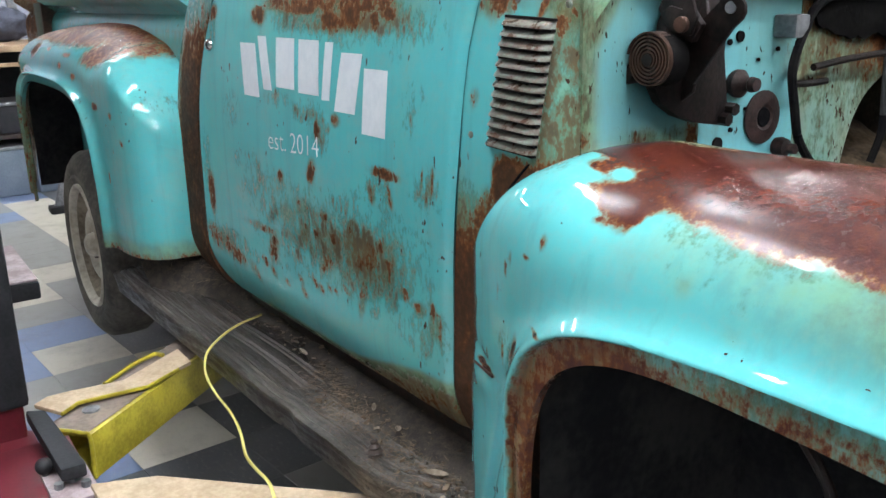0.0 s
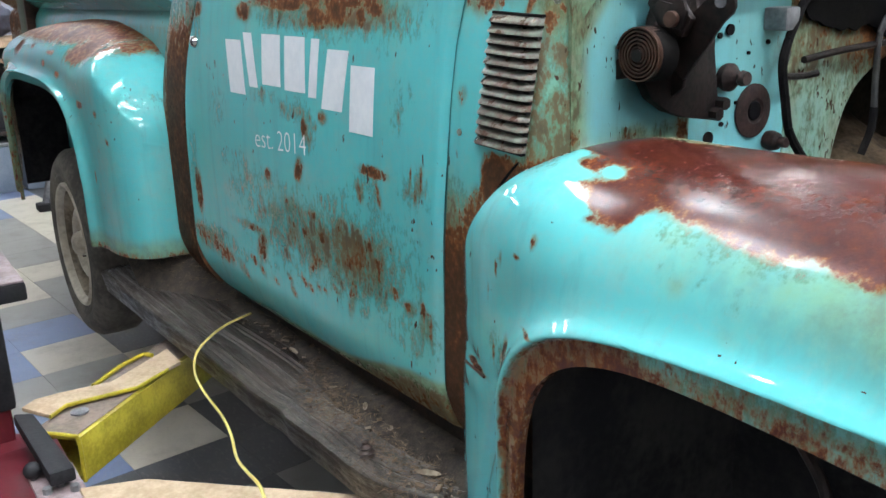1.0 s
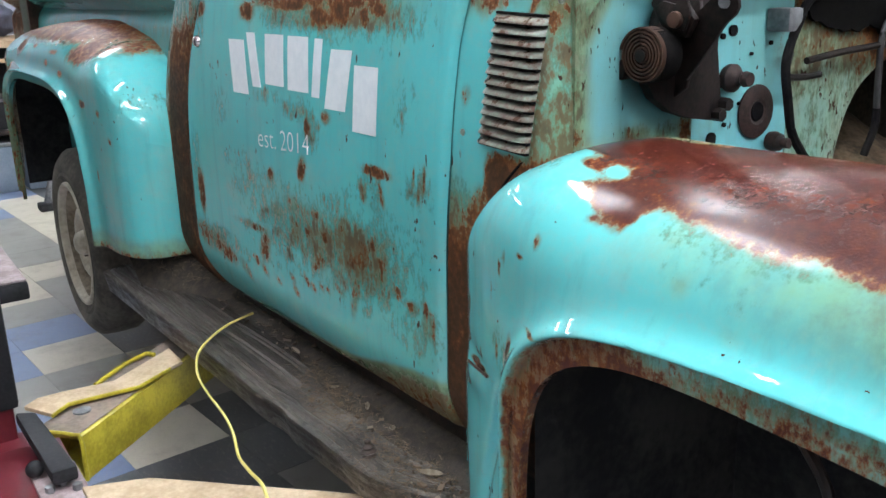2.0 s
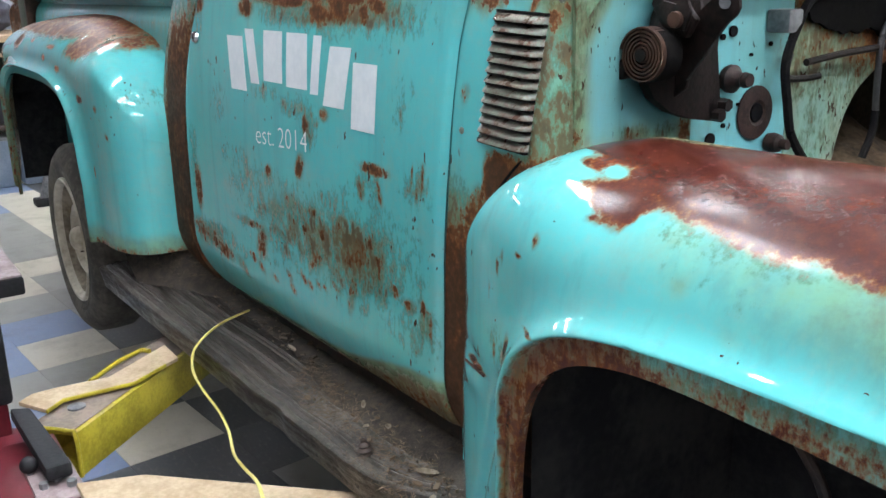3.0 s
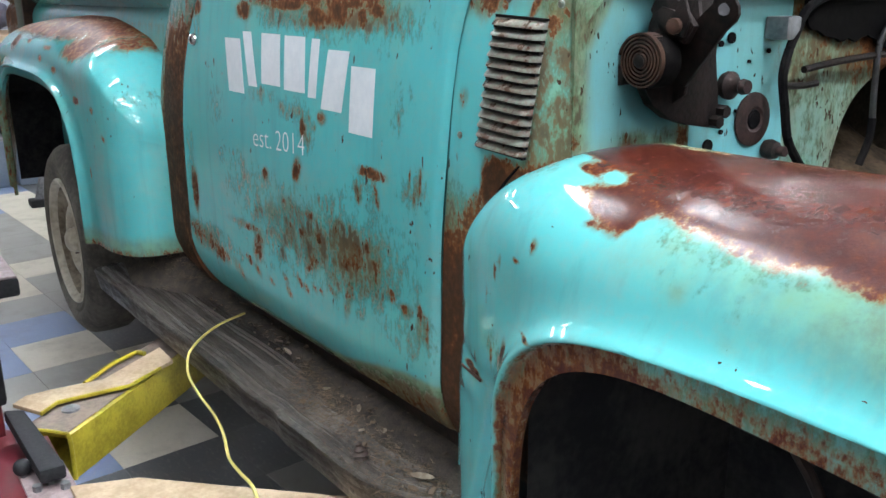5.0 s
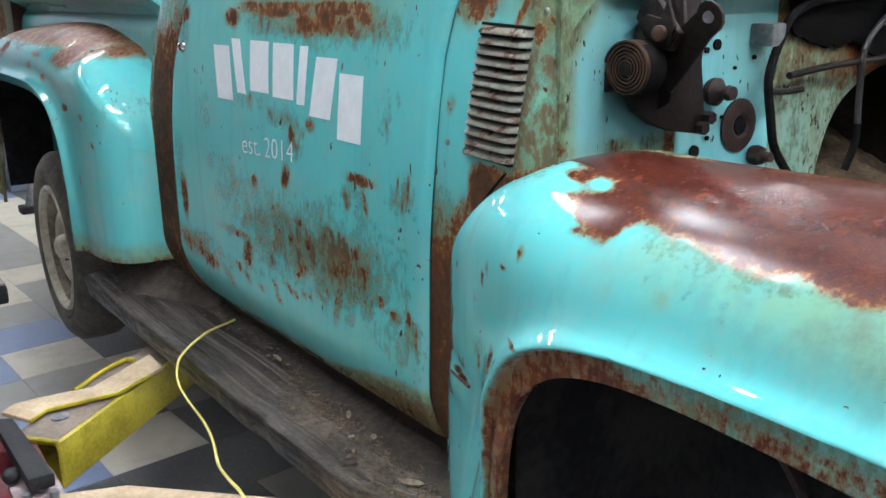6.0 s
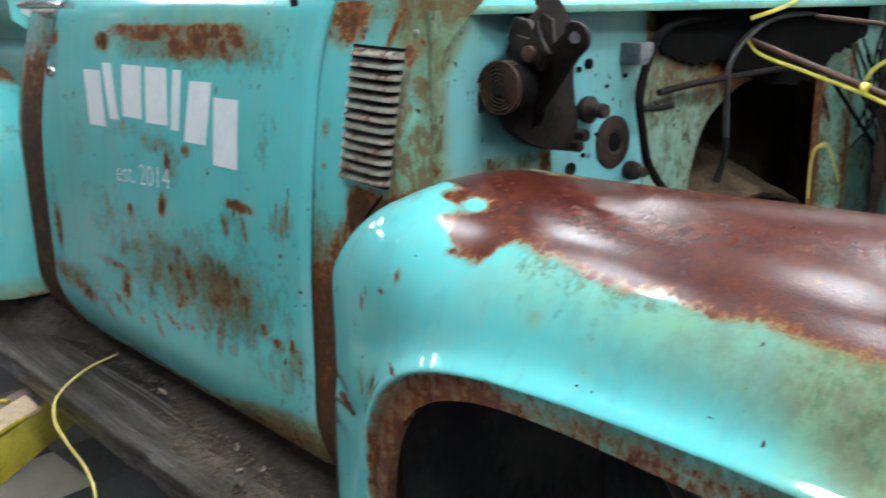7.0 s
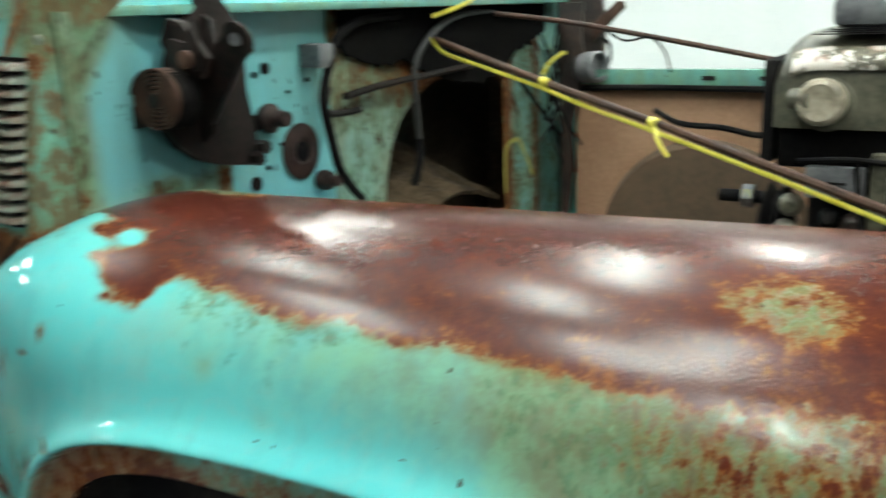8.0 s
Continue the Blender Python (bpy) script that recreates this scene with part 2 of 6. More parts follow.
col = k.mix(k.math("MULTIPLY", k.step(wear, 0.35, 1.1), k.step(k.mixf(0.5, n, sp), 0.40, 0.58, 0.0, 0.75)), col, (0.135, 0.114, 0.096))
col = k.mix(k.math("MULTIPLY", k.step(k.noise(1.0, 4, 0.6, k.scaled(9, 240, 80)), 0.60, 0.72), 0.32), col, (0.19, 0.160, 0.135))
col = k.mix(k.step(sp, 0.58, 0.66), col, (0.010, 0.008, 0.007))
col = k.mix(k.math("MULTIPLY", k.step(k.noise(1.0, 6, 0.7, k.scaled(11, 34, 30)), 0.52, 0.60), 0.75), col, (0.014, 0.0105, 0.008))
col = k.mix(k.math("MULTIPLY", k.step(f, 0.62, 0.70), 0.5), col, (0.20, 0.18, 0.15))
h = k.math("ADD", k.math("MULTIPLY", g, 0.5), k.math("ADD", k.math("MULTIPLY", f, 0.4), k.math("MULTIPLY", sp, 0.6)))
BOARD = k.done(col, k.mixf(k.step(g, 0.4, 0.6), 0.33, 0.70), 0.0, k.bump(h, 0.8, 0.003))

k = Mat("peeling_band_paint")
n = k.noise(34, 6, 0.7)
f = k.noise(160, 3)
col = k.mix(k.step(n, 0.48, 0.53), k.mix(k.step(f, 0.4, 0.6), (0.06, 0.055, 0.04), (0.14, 0.12, 0.085)), k.mix(k.step(k.noise(60, 4), 0.55, 0.62), (0.62, 0.57, 0.53), (0.36, 0.24, 0.20)))
PEELED = k.done(col, 0.45, 0.0, k.bump(n, 0.5, 0.002))

k = Mat("floor_tile_vinyl")
tone = k.attr("tone")
tint = k.ramp(tone, (0.0, (0.58, 0.53, 0.44)), (0.34, (0.095, 0.098, 0.105)), (0.67, (0.19, 0.25, 0.41)), (1.0, (0.30, 0.29, 0.27)))
n = k.noise(5, 6, 0.65)
s = k.noise(38, 4, 0.6, k.scaled(1.0, 2.2, 1.0))
tint = k.mix(k.math("MULTIPLY", k.step(n, 0.45, 0.75), 0.4), tint, (0.17, 0.15, 0.12))
tint = k.mix(k.math("MULTIPLY", k.step(s, 0.5, 0.8), 0.3), tint, (0.36, 0.34, 0.30))
TILE = k.done(tint, k.mixf(n, 0.30, 0.55), 0.0, k.bump(s, 0.1, 0.001))

k = Mat("lit_tube")
k.b.inputs["Emission Color"].default_value = (0.93, 0.97, 1.0, 1)
k.b.inputs["Emission Strength"].default_value = 84.0
TUBE = k.done((0.9, 0.9, 0.9), 0.4)


# ---- mesh helpers ----
def mesh_of(name, verts, faces, smooth=True):
    me = bpy.data.meshes.new(name)
    me.from_pydata([tuple(map(float, v)) for v in verts], [], faces)
    me.validate()
    if smooth:
        me.polygons.foreach_set("use_smooth", [True] * len(me.polygons))
    me.update()
    return me


def put(name, data, material, parent=None, label=""):
    ob = new(name, data)
    if material and not data.materials:
        data.materials.append(material)
    if parent:
        ob.parent = parent
        if parent.parent is None:
            ob.matrix_parent_inverse = Matrix.Translation(parent.location).inverted()
    return tagged(ob, label)


def part(name, bm, material, parent=None, label="", smooth=True, sharp=40):
    """One mesh object from a bmesh, in world coordinates."""
    me = bpy.data.meshes.new(name)
    bmesh.ops.recalc_face_normals(bm, faces=bm.faces)
    for f in bm.faces:
        f.smooth = smooth
    for e in bm.edges:
        if len(e.link_faces) == 2 and e.calc_face_angle(0) > radians(sharp):
            e.smooth = False
    bm.to_mesh(me)
    bm.free()
    return put(name, me, material, parent, label)


def thing(name, place, label, category, group="", kind=""):
    ob = new(name)
    ob.location = place
    ob.empty_display_size = 0.1
    return tagged(ob, label, category, group, kind)


def paint_on(ob, rust=None, stain=None, **other):
    """Writes wear fields, functions of x, y, z, onto the vertices."""
    me = ob.data
    co = np.empty(len(me.vertices) * 3)
    me.vertices.foreach_get("co", co)
    x, y, z = co.reshape(-1, 3).T
    for key, f in (("rust", rust), ("stain", stain), *other.items()):
        if f:
            a = me.attributes.new(key, "FLOAT", "POINT")
            a.data.foreach_set("value", np.clip(np.broadcast_to(f(x, y, z), x.shape), 0, 1.2).astype(np.float32))
    return ob


def blob(x, z, cx, cz, rx, rz, lean=0.0):
    """A soft spot: 1 in the middle, 0.5 on its rim."""
    u = (x - cx - lean * (z - cz)) / rx
    v = (z - cz) / rz
    return 1 / (1 + (u * u + v * v) ** 1.5)


def sm(v, lo, hi):
    t = np.clip((v - lo) / (hi - lo), 0, 1)
    return t * t * (3 - 2 * t)


def sheet(name, P, material, parent=None, label="", thick=0.0, loop=False):
    """A smooth sheet through a grid of points, given thickness away from its front."""
    P = np.asarray(P, float)
    n, m = P.shape[:2]
    idx = np.arange(n * m).reshape(n, m)
    quads = []
    mm = m if loop else m - 1
    for i in range(n - 1):
        for j in range(mm):
            k2 = (j + 1) % m
            quads.append((idx[i, j], idx[i + 1, j], idx[i + 1, k2], idx[i, k2]))
    verts = P.reshape(-1, 3)
    if thick:
        du = np.gradient(P, axis=0)
        dv = np.gradient(P, axis=1)
        nn = np.cross(du, dv)
        nn /= np.linalg.norm(nn, axis=2, keepdims=True) + 1e-9
        back = (P - nn * thick).reshape(-1, 3)
        o = n * m
        verts = np.vstack([verts, back])
        quads += [(d + o, c + o, b + o, a + o) for a, b, c, d in quads]
        rim = list(idx[:, 0]) + list(idx[-1, 1:]) + list(idx[-2::-1, -1]) + list(idx[0, -2:0:-1])
        if not loop:
            for a, b in zip(rim, rim[1:] + rim[:1]):
                quads.append((a, b, b + o, a + o))
    me = mesh_of(name, verts, [tuple(int(q) for q in f) for f in quads])
    bm = bmesh.new()
    bm.from_mesh(me)
    bpy.data.meshes.remove(me)
    return part(name, bm, material, parent, label, sharp=50)


def box(bm, lo, hi, bevel=0.0, m=None):
    r = bmesh.ops.create_cube(bm, size=1.0)
    vs = r["verts"]
    lo, hi = Vector(lo), Vector(hi)
    for v in vs:
        v.co = Vector((lo[i] + (v.co[i] + 0.5) * (hi[i] - lo[i]) for i in range(3)))
    if m:
        bmesh.ops.transform(bm, matrix=m, verts=vs)
    if bevel:
        es = {e for v in vs for e in v.link_edges}
        bmesh.ops.bevel(bm, geom=list(es), offset=bevel, segments=2, profile=0.6, affect="EDGES")
    return bm


def boxed(lo, hi, bevel=0.004, m=None):
    return box(bmesh.new(), lo, hi, bevel, m)


def aim(a, b):
    """A frame whose z runs from a to b."""
    d = Vector(b) - Vector(a)
    return Matrix.Translation(a) @ d.to_track_quat("Z", "Y").to_matrix().to_4x4(), d.length


def rod(bm, a, b, r, r2=None, seg=14, bevel=0.0):
    m, length = aim(a, b)
    r2 = r if r2 is None else r2
    g = bmesh.ops.create_cone(bm, cap_ends=True, segments=seg, radius1=r, radius2=r2, depth=length,
                              matrix=m @ Matrix.Translation((0, 0, length / 2)))
    if bevel:
        es = {e for v in g["verts"] for e in v.link_edges if e.calc_face_angle(0) > 1.0}
        bmesh.ops.bevel(bm, geom=list(es), offset=bevel, segments=2, profile=0.6, affect="EDGES")
    return bm


def lathe(bm, a, b, profile, seg=28, caps=True):
    """Turns (along, radius) pairs round the line from a towards b."""
    m, _ = aim(a, b)
    rings = []
    for h, r in profile:
        rings.append([bm.verts.new(m @ Vector((r * math.cos(t), r * math.sin(t), h)))
                      for t in (2 * math.pi * i / seg for i in range(seg))])
    for p, q in zip(rings, rings[1:]):
        for i in range(seg):
            j = (i + 1) % seg
            bm.faces.new((p[i], p[j], q[j], q[i]))
    for ring in (rings[0], rings[-1]) if caps else ():
        if profile[0 if ring is rings[0] else -1][1] > 1e-4:
            bm.faces.new(ring)
    return bm


def spline(points, per=10):
    """A smooth line through the points."""
    p = [Vector(q) for q in points]
    p = [2 * p[0] - p[1], *p, 2 * p[-1] - p[-2]]
    out = []
    for a, b, c, d in zip(p, p[1:], p[2:], p[3:]):
        for i in range(per):
            t = i / per
            out.append(0.5 * (2 * b + (c - a) * t + (2 * a - 5 * b + 4 * c - d) * t * t + (3 * b - a - 3 * c + d) * t ** 3))
    return out + [p[-2]]


def tube(bm, points, r, per=10, seg=8, flat=1.0, up=None):
    """A round or flattened line through the points."""
    line = spline(points, per)
    rings = []
    for i, q in enumerate(line):
        d = (line[min(i + 1, len(line) - 1)] - line[max(i - 1, 0)]).normalized()
        ref = Vector(up) if up else (Vector((0, 0, 1)) if abs(d.z) < 0.9 else Vector((1, 0, 0)))
        s = d.cross(ref).normalized()
        n = s.cross(d)
        rings.append([bm.verts.new(q + s * (r * math.cos(t)) + n * (r * flat * math.sin(t)))
                      for t in (2 * math.pi * j / seg for j in range(seg))])
    for p, q in zip(rings, rings[1:]):
        for i in range(seg):
            j = (i + 1) % seg
            bm.faces.new((p[i], p[j], q[j], q[i]))
    bm.faces.new(rings[0])
    bm.faces.new(rings[-1])
    return bm


def plate(bm, outline, normal, thick, bevel=0.0):
    """A flat plate with the outline given, in order, thickened along normal."""
    vs = [bm.verts.new(p) for p in outline]
    f = bm.faces.new(vs)
    r = bmesh.ops.extrude_face_region(bm, geom=[f])
    top = [g for g in r["geom"] if isinstance(g, bmesh.types.BMVert)]
    bmesh.ops.translate(bm, verts=top, vec=Vector(normal).normalized() * thick)
    if bevel:
        es = {e for v in (*vs, *top) for e in v.link_edges}
        bmesh.ops.bevel(bm, geom=list(es), offset=bevel, segments=2, profile=0.6, affect="EDGES")
    return bm


# ---- the workshop ----
X0, X1, Y0, Y1 = -10.5, 5.0, -3.6, 6.2
bm = boxed((X0 - 0.2, Y0 - 0.2, -0.2), (X1 + 0.2, Y1 + 0.2, -0.006), 0)
FLOOR = part("floor", bm, plain("grey_floor_screed", (0.10, 0.10, 0.095), (0.16, 0.155, 0.145), 0.6), None, "grey screed under worn vinyl tiles", smooth=False)
tagged(FLOOR, kind="structure", category="floor")
# the unseen south and east walls are dark to cut fill light
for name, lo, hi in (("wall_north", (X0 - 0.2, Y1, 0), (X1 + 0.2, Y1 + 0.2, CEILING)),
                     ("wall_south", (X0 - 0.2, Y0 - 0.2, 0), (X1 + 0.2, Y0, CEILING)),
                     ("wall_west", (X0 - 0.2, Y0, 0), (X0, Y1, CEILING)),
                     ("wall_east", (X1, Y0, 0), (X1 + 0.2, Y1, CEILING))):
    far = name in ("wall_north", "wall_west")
    tagged(part(name, boxed(lo, hi, 0), WALL if far else DIMWALL, None, "plain white painted workshop wall" if far else "plain dark grey workshop wall, out of view, darkened to cut fill light", smooth=False), kind="structure", category="wall")
tagged(part("ceiling", boxed((X0 - 0.2, Y0 - 0.2, CEILING), (X1 + 0.2, Y1 + 0.2, CEILING + 0.15), 0), plain("grey_ceiling_paint", (0.12, 0.125, 0.13), (0.17, 0.17, 0.175), 0.8, 0.0, 2), None,
            "plain grey workshop ceiling", smooth=False), kind="structure", category="ceiling")


def ceiling_light(x, y, turn, length=1.2):
    """A batten with two lit fluorescent tubes."""
    m = pose(x, y, CEILING, 0, 0, turn)
    lamp = thing("ceiling_light", (x, y, CEILING - 0.1), "white metal ceiling batten with two lit fluorescent tubes", "ceiling light", "ceiling lights")
    part("housing", boxed((-length / 2 - 0.03, -0.09, -0.07), (length / 2 + 0.03, 0.09, -0.002), 0.01, m), WALL, lamp)
    for s in (-0.024, 0.024):
        part("lit_tube", rod(bmesh.new(), m @ Vector((-length / 2, s, -0.10)), m @ Vector((length / 2, s, -0.10)), 0.019), TUBE, lamp, "lit fluorescent tube")
    for e in (-length / 2 - 0.015, length / 2 + 0.015):
        part("end_cap", boxed((e - 0.02, -0.085, -0.125), (e + 0.02, 0.085, -0.05), 0.005, m), WALL, lamp)


for row in TUBES:
    ceiling_light(*row)

# ---- the pickup truck ----
truck = thing("pickup_truck", (-1.2, 2.33, 0.13), "old turquoise pickup truck with heavy rust, raised on a lift", "truck")


def side_y(x, z):
    """The cab's side: bulged, tucked in at the bottom, leaning in at the top."""
    low = np.clip(0.735 - z, 0, 1)
    high = np.clip(z - 0.95, 0, 1)
    return 1.40 + 3.1 * low ** 2 + 0.2 * high ** 2 + 9.0 * np.clip(z - 1.365, 0, 1) ** 2 + 0.02 * np.clip((x + 1.63) / 1.1, 0, 1.3)


def door_rear(z):
    return -1.635 + 0.66 * np.clip(z - 0.95, 0, 1) ** 2


def door_front(z):
    return np.interp(z, [0.6, 0.75, 0.93, 1.02, 1.10, 1.20, 1.27, 1.33, 1.43], [-0.529, -0.529, -0.522, -0.515, -0.509, -0.506, -0.501, -0.488, -0.458])


def door_y(x, z):
    """The door's skin with its shallow waves."""
    x, z = np.broadcast_arrays(x, z)
    return side_y(x, z) + 0.0022 * np.vectorize(lambda a, b: noise.noise(Vector((a * 4.5, b * 5.5, 0))))(x.astype(float), z.astype(float))


def door_panel():
    u = np.linspace(0, 1, 150)[:, None]
    v = np.linspace(0, 1, 120)[None, :]
    low = 0.610 + 0.15 * np.clip(1 - u / 0.13, 0, 1) ** 2.2 + 0.02 * u
    z = low + (1.43 - low) * v
    x = door_rear(z) + (door_front(z) - door_rear(z)) * u
    y = door_y(x, z)
    # the edges roll in towards the gap
    edge = np.minimum(np.minimum(u, 1 - u) * 1.09, (z - low))
    y = y + 0.010 * np.clip(1 - edge / 0.012, 0, 1) ** 2
    ob = sheet("door", np.stack(np.broadcast_arrays(x, y, z), -1), TURQUOISE, truck, "turquoise door with rust patches and white hand-painted lettering", 0.035)

    top = ((-1.252, 1.313, 0.034, 0.017), (-1.051, 1.326, 0.10, 0.010), (-0.922, 1.306, 0.040, 0.022), (-0.851, 1.312, 0.042, 0.021), (-0.765, 1.308, 0.014, 0.017), (-0.717, 1.318, 0.026, 0.011), (-1.514, 1.318, 0.020, 0.018))
    deep = ((-0.994, 1.015, 0.013, 0.022, 0.25), (-0.718, 1.051, 0.033, 0.0085, -0.2), (-0.756, 1.008, 0.009, 0.015, 0.0), (-0.695, 1.014, 0.006, 0.018, -0.3), (-1.562, 0.883, 0.016, 0.045, 0.0), (-0.888, 1.127, 0.014, 0.009, 0.0), (-0.965, 1.098, 0.008, 0.02, 0.0))
    patch = ((-1.128, 0.907, 0.020, 0.016), (-1.043, 0.935, 0.022, 0.013), (-1.047, 0.877, 0.017, 0.016), (-0.905, 0.893, 0.026, 0.011), (-1.203, 0.815, 0.018, 0.030), (-1.265, 0.848, 0.060, 0.007), (-0.787, 0.882, 0.032, 0.022),
             (-0.955, 0.836, 0.026, 0.024), (-0.724, 0.923, 0.013, 0.014), (-0.706, 0.875, 0.014, 0.024), (-0.807, 0.803, 0.011, 0.028), (-0.841, 0.924, 0.010, 0.014), (-0.977, 0.889, 0.016, 0.010), (-0.957, 0.933, 0.020, 0.007), (-1.142, 0.983, 0.014, 0.010))
    hem_chips = ((-1.53, 0.764, 0.065, 0.022), (-1.425, 0.745, 0.036, 0.014), (-1.327, 0.733, 0.018, 0.016), (-1.256, 0.770, 0.013, 0.009), (-1.213, 0.754, 0.012, 0.010), (-1.142, 0.746, 0.009, 0.006), (-1.077, 0.772, 0.007, 0.007), (-1.059, 0.743, 0.008, 0.009),
                 (-1.007, 0.779, 0.009, 0.009), (-0.982, 0.775, 0.008, 0.006), (-0.951, 0.787, 0.008, 0.008), (-0.92, 0.786, 0.006, 0.005), (-0.873, 0.799, 0.008, 0.008))
    fore = ((-0.571, 0.826, 0.008, 0.032), (-0.552, 0.812, 0.007, 0.028), (-0.613, 0.834, 0.016, 0.012), (-0.657, 0.847, 0.012, 0.013), (-0.554, 1.043, 0.003, 0.012), (-0.594, 1.056, 0.003, 0.024), (-0.565, 1.059, 0.0035, 0.026), (-0.620, 1.069, 0.003, 0.014), (-0.580, 1.03, 0.003, 0.02))

    def rust(x, y, z):
        r = 0 * x
        for cx, cz, rx, rz in top:
            r = np.maximum(r, 0.86 * blob(x, z, cx, cz, rx, rz))
        for cx, cz, rx, rz, lean in deep:
            r = np.maximum(r, 0.68 * blob(x, z, cx, cz, rx * 1.35, rz * 1.35, lean))
        for cx, cz, rx, rz in patch:
            r = np.maximum(r, 0.47 * blob(x, z, cx, cz, rx * 1.7, rz * 1.7, 0.3))
        for cx, cz, rx, rz in hem_chips:
            r = np.maximum(r, 0.50 * blob(x, z, cx, cz, rx * 1.7, rz * 1.8, -0.9))
        for cx, cz, rx, rz in fore:
            r = np.maximum(r, 0.56 * blob(x, z, cx, cz, rx * 1.4, rz * 1.2))
        r = np.maximum(r, 0.62 * sm(z, 1.312, 1.330) * sm(1.356 - z, 0, 0.016) * sm(x, -1.30, -1.15) * sm(-0.66 - x, 0, 0.06))
        low = sm(0.664 - z + 0.045 * sm(x, -0.85, -0.55), 0, 0.03) * sm(x, -1.35, -0.75)
        hem = sm(0.632 - z, 0, 0.02)
        return np.maximum(np.maximum(r, 0.43 * low), 0.62 * hem)

    def stain(x, y, z):
        s = 0.35 * blob(x, z, -0.92, 0.89, 0.36, 0.11) + 0.75 * blob(x, z, -0.9, 1.34, 0.38, 0.045)
        return s + 1.9 * sm(0.668 - z + 0.068 * sm(x, -0.95, -0.55), 0, 0.035) * sm(x, -1.6, -0.8) + 0.3 * blob(x, z, -0.64, 1.13, 0.1, 0.15)

    def bleed(x, y, z):
        b = 0.62 * blob(x, z, -0.97, 0.885, 0.27, 0.09, 1.2) + 0.45 * blob(x, z, -0.75, 0.86, 0.14, 0.08)
        b = np.maximum(b, 0.50 * blob(x, z, -1.18, 0.93, 0.20, 0.075))
        b = np.maximum(b, 0.50 * blob(x, z, -0.60, 0.80, 0.08, 0.06))
        b = np.maximum(b, 0.72 * blob(x, z, -0.93, 1.305, 0.27, 0.028) + 0.30 * blob(x, z, -0.70, 1.30, 0.12, 0.03))
        b = np.maximum(b, 0.62 * blob(x, z, -1.143, 1.147, 0.06, 0.018))
        b = np.maximum(b, 0.76 * blob(x, z, -1.005, 1.131, 0.068, 0.020))
        b = np.maximum(b, 0.66 * blob(x, z, -0.94, 1.10, 0.04, 0.045))
        b = np.maximum(b, 0.55 * blob(x, z, -0.585, 1.045, 0.05, 0.04))
        b = np.maximum(b, 0.58 * blob(x, z, -0.735, 1.02, 0.05, 0.03))
        b = np.maximum(b, 0.45 * blob(x, z, -1.52, 1.29, 0.03, 0.06))
        b = np.maximum(b, 0.62 * blob(x, z, -1.46, 0.775, 0.14, 0.035, -1.5))
        b = np.maximum(b, 0.50 * blob(x, z, -1.58, 0.95, 0.03, 0.10))
        for cx, cz, rx, rz in ((-0.69, 1.27, 0.05, 0.03), (-0.63, 1.17, 0.05, 0.05), (-1.30, 0.99, 0.12, 0.03), (-0.80, 0.98, 0.08, 0.04), (-1.40, 1.10, 0.06, 0.05), (-0.86, 1.28, 0.06, 0.03)):
            b = np.maximum(b, 0.42 * blob(x, z, cx, cz, rx, rz))
        b = np.maximum(b, 0.85 * sm(0.662 - z + 0.066 * sm(x, -0.95, -0.55), 0, 0.04) * sm(x, -1.5, -0.8))
        return b - 0.04

    return paint_on(ob, rust, stain, bleed=bleed)


door = door_panel()

# lettering: an arched word as plain bars, and the line under it
for x0, zt, x1, zb, w in ((-1.303, 1.255, -1.275, 1.142, 0.082), (-1.229, 1.271, -1.191, 1.161, 0.042), (-1.112, 1.270, -1.104, 1.170, 0.088),
                          (-1.004, 1.269, -0.998, 1.166, 0.086), (-0.920, 1.267, -0.928, 1.160, 0.030), (-0.836, 1.250, -0.856, 1.143, 0.074),
                          (-0.750, 1.226, -0.752, 1.112, 0.080)):
    rows = []
    for v in np.linspace(0, 1, 9):
        cx, z = x0 + (x1 - x0) * v, zt + (zb - zt) * v
        xs = cx + w * np.linspace(-0.5, 0.5, 5)
        rows.append(np.stack([xs, door_y(xs, np.full(5, z)) - 0.0007, np.full(5, z)], -1))
    sheet("painted_letter_bar", np.array(rows), WHITEPAINT, door, "white painted bar of lettering", 0.0004)

for word, start, wide in (("est.", -1.196, 1.12), ("2014", -1.086, 1.12)):
    curve = bpy.data.curves.new("words", "FONT")
    curve.body = word
    curve.size = 0.060
    curve.offset = -0.0009
    curve.resolution_u = 3
    helper = new("words", curve)
    bpy.context.view_layer.update()
    flat = bpy.data.meshes.new_from_object(helper.evaluated_get(bpy.context.evaluated_depsgraph_get()))
    bpy.data.objects.remove(helper)
    for v in flat.vertices:
        x = start + v.co.x * wide
        z = 1.036 + v.co.y + 0.05 * (x + 1.196)
        v.co = (x, float(door_y(x, z)) - 0.0007, z)
    put("painted_word", flat, WHITEPAINT, door, "thin white hand-painted writing reading " + word)

bm = lathe(bmesh.new(), (-1.530, 1.424, 1.243), (-1.530, 1.2, 1.243), [(0, 0.0150), (0.006, 0.0150), (0.011, 0.0135), (0.015, 0.0105), (0.0175, 0.006), (0.018, 0.0)])
part("lock_cylinder", bm, CHROME, door, "chrome lock cylinder")
bm = tube(bmesh.new(), [(-1.52, 1.395, 1.388), (-1.50, 1.365, 1.390), (-1.40, 1.352, 1.389), (-1.23, 1.352, 1.386), (-1.20, 1.36, 1.384)], 0.012, flat=0.7)
lathe(bm, (-1.52, 1.45, 1.385), (-1.52, 1.3, 1.385), [(0, 0.028), (0.03, 0.026), (0.045, 0.018), (0.06, 0.012)])
part("door_handle", bm, CHROME, door, "chrome pull handle")

